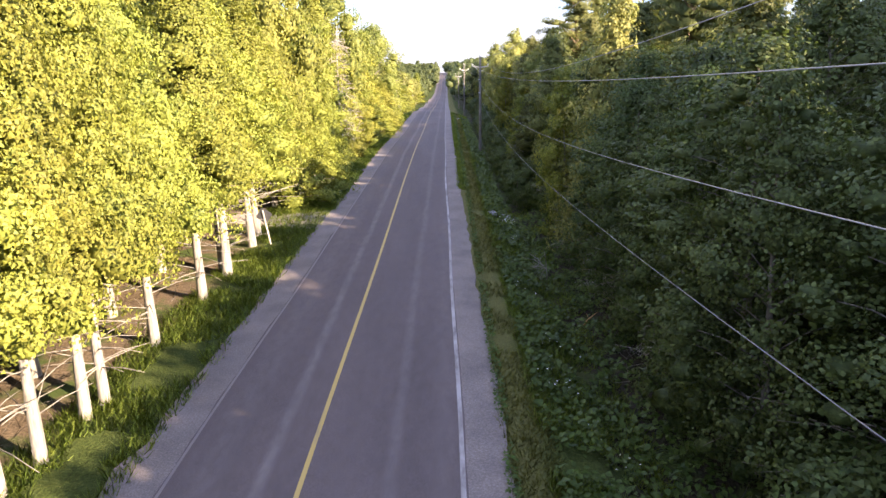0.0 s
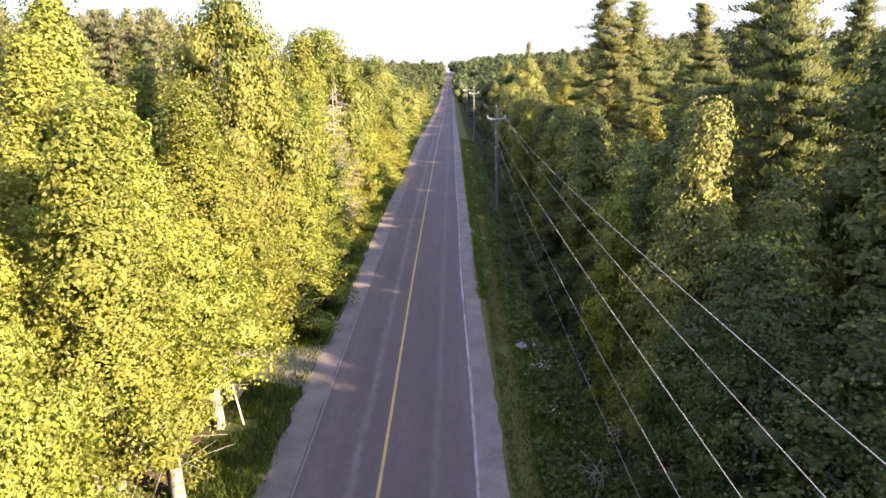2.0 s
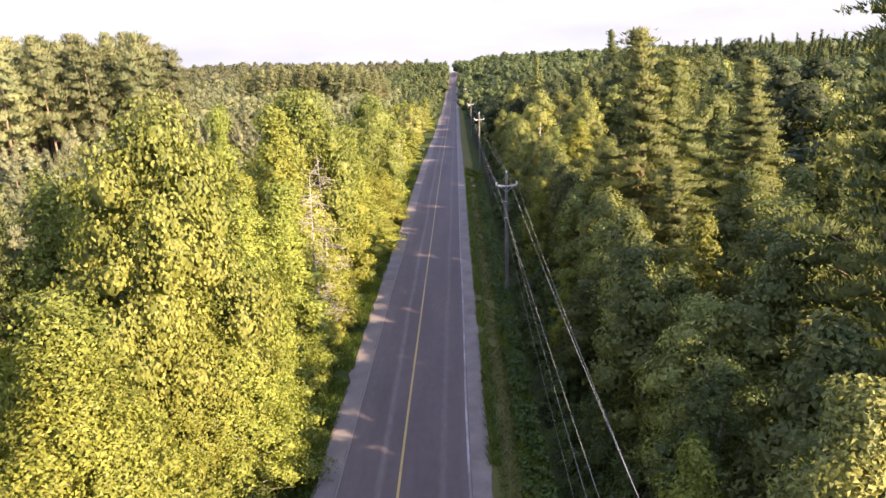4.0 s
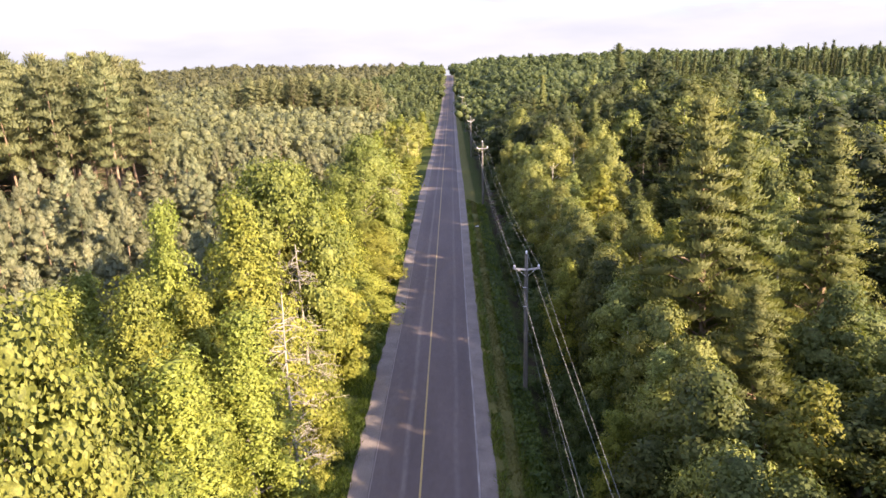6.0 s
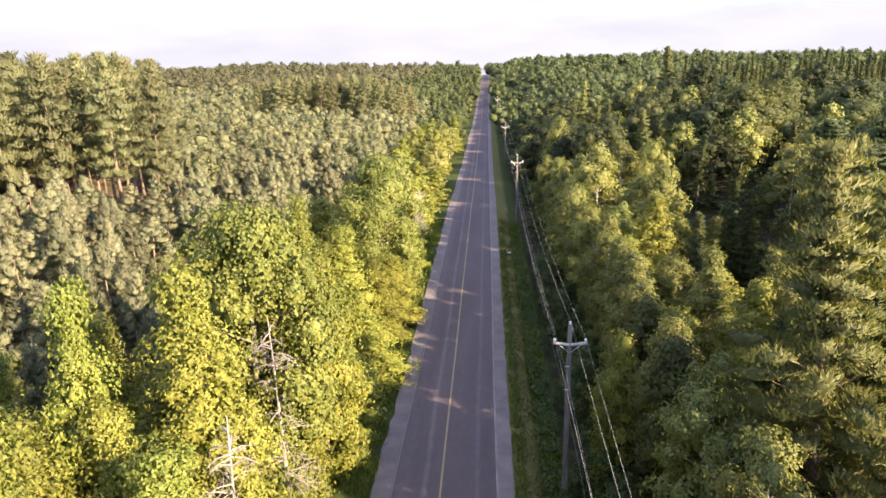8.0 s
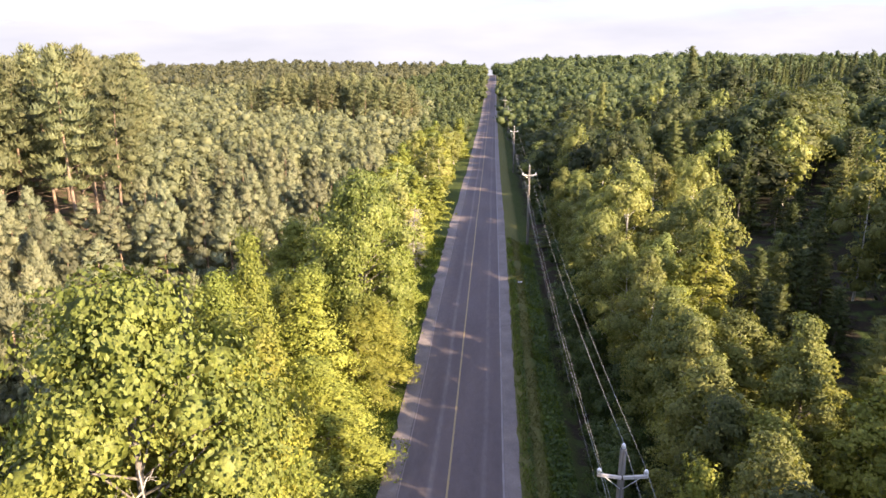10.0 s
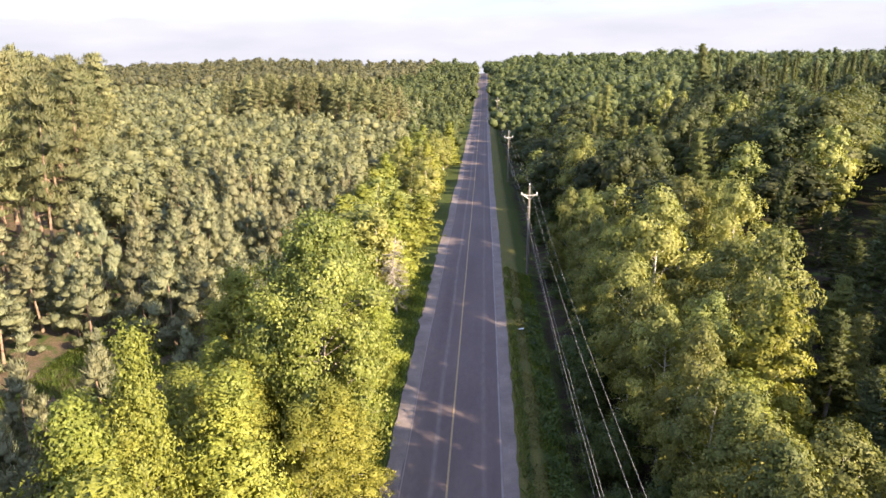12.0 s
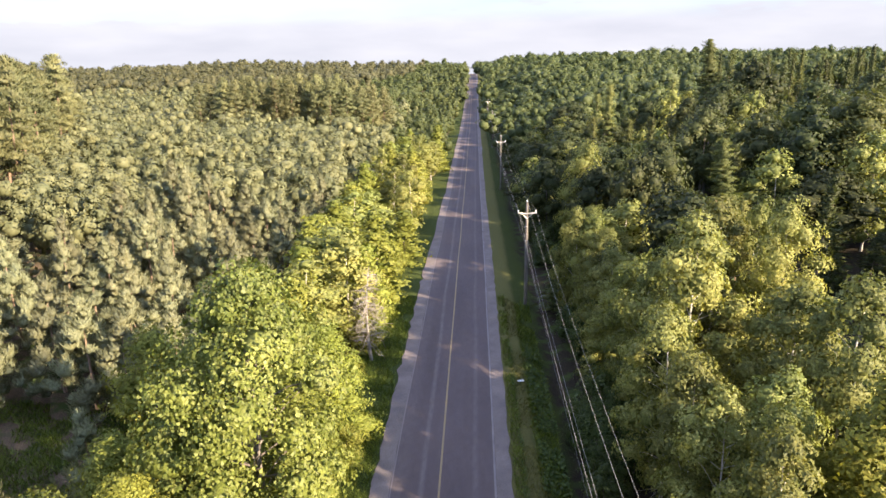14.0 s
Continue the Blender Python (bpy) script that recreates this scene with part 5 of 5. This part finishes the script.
SNAGS = [(8.8, 27.1, 2.2), (9.3, 28.2, 2.6), (9.0, 19.2, 2.2), (9.3, 17.9, 1.8), (7.4, 30.5, 1.6), (8.6, 32.0, 2.4), (9.0, 24.4, 1.9), (9.0, 33.0, 2.4), (9.2, 42.0, 2.6), (9.1, 54.0, 2.8)]
STICK = (7.83, 24.4)
for k, (x, y, h) in enumerate(SNAGS):
    snag(x, y, h, 300 + k)
w = Wood()
w.tube([(0, 0, 0.1), (0.25, 0.2, 0.32), (0.62, 0.42, 0.5)], [0.035, 0.03, 0.018], 6)
w.tube([(0.25, 0.2, 0.32), (0.2, 0.5, 0.45)], [0.016, 0.006], 4)
M_FRESH = bark_material("fresh broken wood", (0.30, 0.17, 0.07), (0.5, 0.31, 0.13), (3, 3, 0.4))
ob = new("fallen_branch", w.mesh("fallen_branch", M_FRESH))
ob.matrix_basis = Matrix.Translation((STICK[0], STICK[1], ground_z(*STICK)))
tagged(ob, "orange-brown broken branch lying in the ditch", "branch")


# warning sign seen from behind
def road_sign(x, y):
    z0 = ground_z(x, y)
    top = new("road_sign")
    top.matrix_basis = Matrix.Translation((x, y, z0)) @ Matrix.Rotation(radians(-9), 4, 'Y')
    tagged(top, "grey back of a diamond road sign on a leaning post", "road sign")
    part("post", bm_box((0, 0, 0.75), (0.06, 0.06, 1.9), 0.006), M_WOOD_ARM, top, "thin weathered post")
    bm = bmesh.new()
    bmesh.ops.create_cube(bm, size=1.0)
    bmesh.ops.scale(bm, vec=(0.6, 0.012, 0.6), verts=bm.verts)
    bmesh.ops.bevel(bm, geom=[e for e in bm.edges if abs((e.verts[0].co - e.verts[1].co).y) > 0.005], offset=0.05, segments=3, affect='EDGES')
    bmesh.ops.rotate(bm, cent=(0, 0, 0), matrix=Matrix.Rotation(radians(45), 3, 'Y'), verts=bm.verts)
    bmesh.ops.translate(bm, vec=(0, 0.045, 1.42), verts=bm.verts)
    plate = part("sign_plate", bm, M_SIGN, top, "dull grey metal plate")
    for dz in (-0.18, 0.18):
        part("bolt", bm_tube([(0, -0.045, 1.42 + dz), (0, -0.03, 1.42 + dz)], [0.012, 0.012], 6), M_STEEL, plate)


M_SIGN = plain_material("sign back metal", (0.07, 0.07, 0.075), 0.5, 0.4)
road_sign(-5.5, 33.2)


# stones, litter, wildflowers
def boulder(x, y, size, seed, label):
    bm = bmesh.new()
    bmesh.ops.create_icosphere(bm, subdivisions=3, radius=1.0)
    for vert in bm.verts:
        c = vert.co.copy()
        k = 1 + 0.25 * noise.noise(c * 1.3 + Vector((seed, 0, 0))) + 0.08 * noise.noise(c * 4)
        vert.co = Vector((c.x * k * size, c.y * k * size * 0.8, c.z * k * size * 0.6))
    me = bpy.data.meshes.new("boulder")
    bm.to_mesh(me)
    bm.free()
    me.materials.append(M_STONE)
    ob = new("boulder", me)
    ob.matrix_basis = Matrix.Translation((x, y, ground_z(x, y) + size * 0.2))
    tagged(ob, label, "stone")


M_STONE = speckle_material("pale stone", [(0.3, (0.2, 0.2, 0.21)), (0.6, (0.34, 0.34, 0.35)), (0.8, (0.45, 0.45, 0.46))], 7.0, 1.5, 0.5)
boulder(5.55, 40.6, 0.34, 3, "pale grey field stone in the verge grass")
boulder(6.2, 41.4, 0.2, 8, "small pale grey stone in the ditch grass")


def litter(x, y):
    bm = bm_box((0, 0, 0.03), (0.42, 0.2, 0.05), 0.015)
    for vert in bm.verts:
        vert.co.z += 0.03 * noise.noise(vert.co * 9)
    me = bpy.data.meshes.new("litter")
    bm.to_mesh(me)
    bm.free()
    me.materials.append(M_LITTER)
    ob = new("litter", me)
    ob.matrix_basis = Matrix.Translation((x, y, ground_z(x, y) + 0.08)) @ Matrix.Rotation(radians(14), 4, 'Z')
    tagged(ob, "crumpled white carton lying on the verge", "litter")


M_LITTER = plain_material("white carton", (0.7, 0.68, 0.64), 0.6)
litter(4.75, 113.5)

flower_cloud = Cloud(77)
fr = flower_cloud.rng
for cx, cy, n, r in ((6.3, 38.2, 40, 0.5), (6.0, 18.3, 12, 0.6), (6.6, 21.0, 8, 0.8), (6.2, 34.0, 10, 0.7), (5.9, 26.0, 6, 0.8), (7.0, 15.0, 8, 0.8)):
    px, py = cx + fr.normal(0, r * 0.5, n), cy + fr.normal(0, r * 0.5, n)
    pz = np.array([ground_z(a, b) for a, b in zip(px, py)]) + fr.uniform(0.4, 0.75, n)
    p = np.stack([px, py, pz], 1)
    flower_cloud.leaves(p, unit(rand_unit(fr, n) * 0.3 + np.array([0, 0, 1.0])), 0.055, 0.9, 0.2)
M_PETAL = plain_material("white petals", (0.72, 0.72, 0.68), 0.7)
tagged(new("white_wildflowers", flower_cloud.mesh("white_wildflowers", M_PETAL)), "white umbel wildflowers in the ditch", "flowers", kind="stuff")
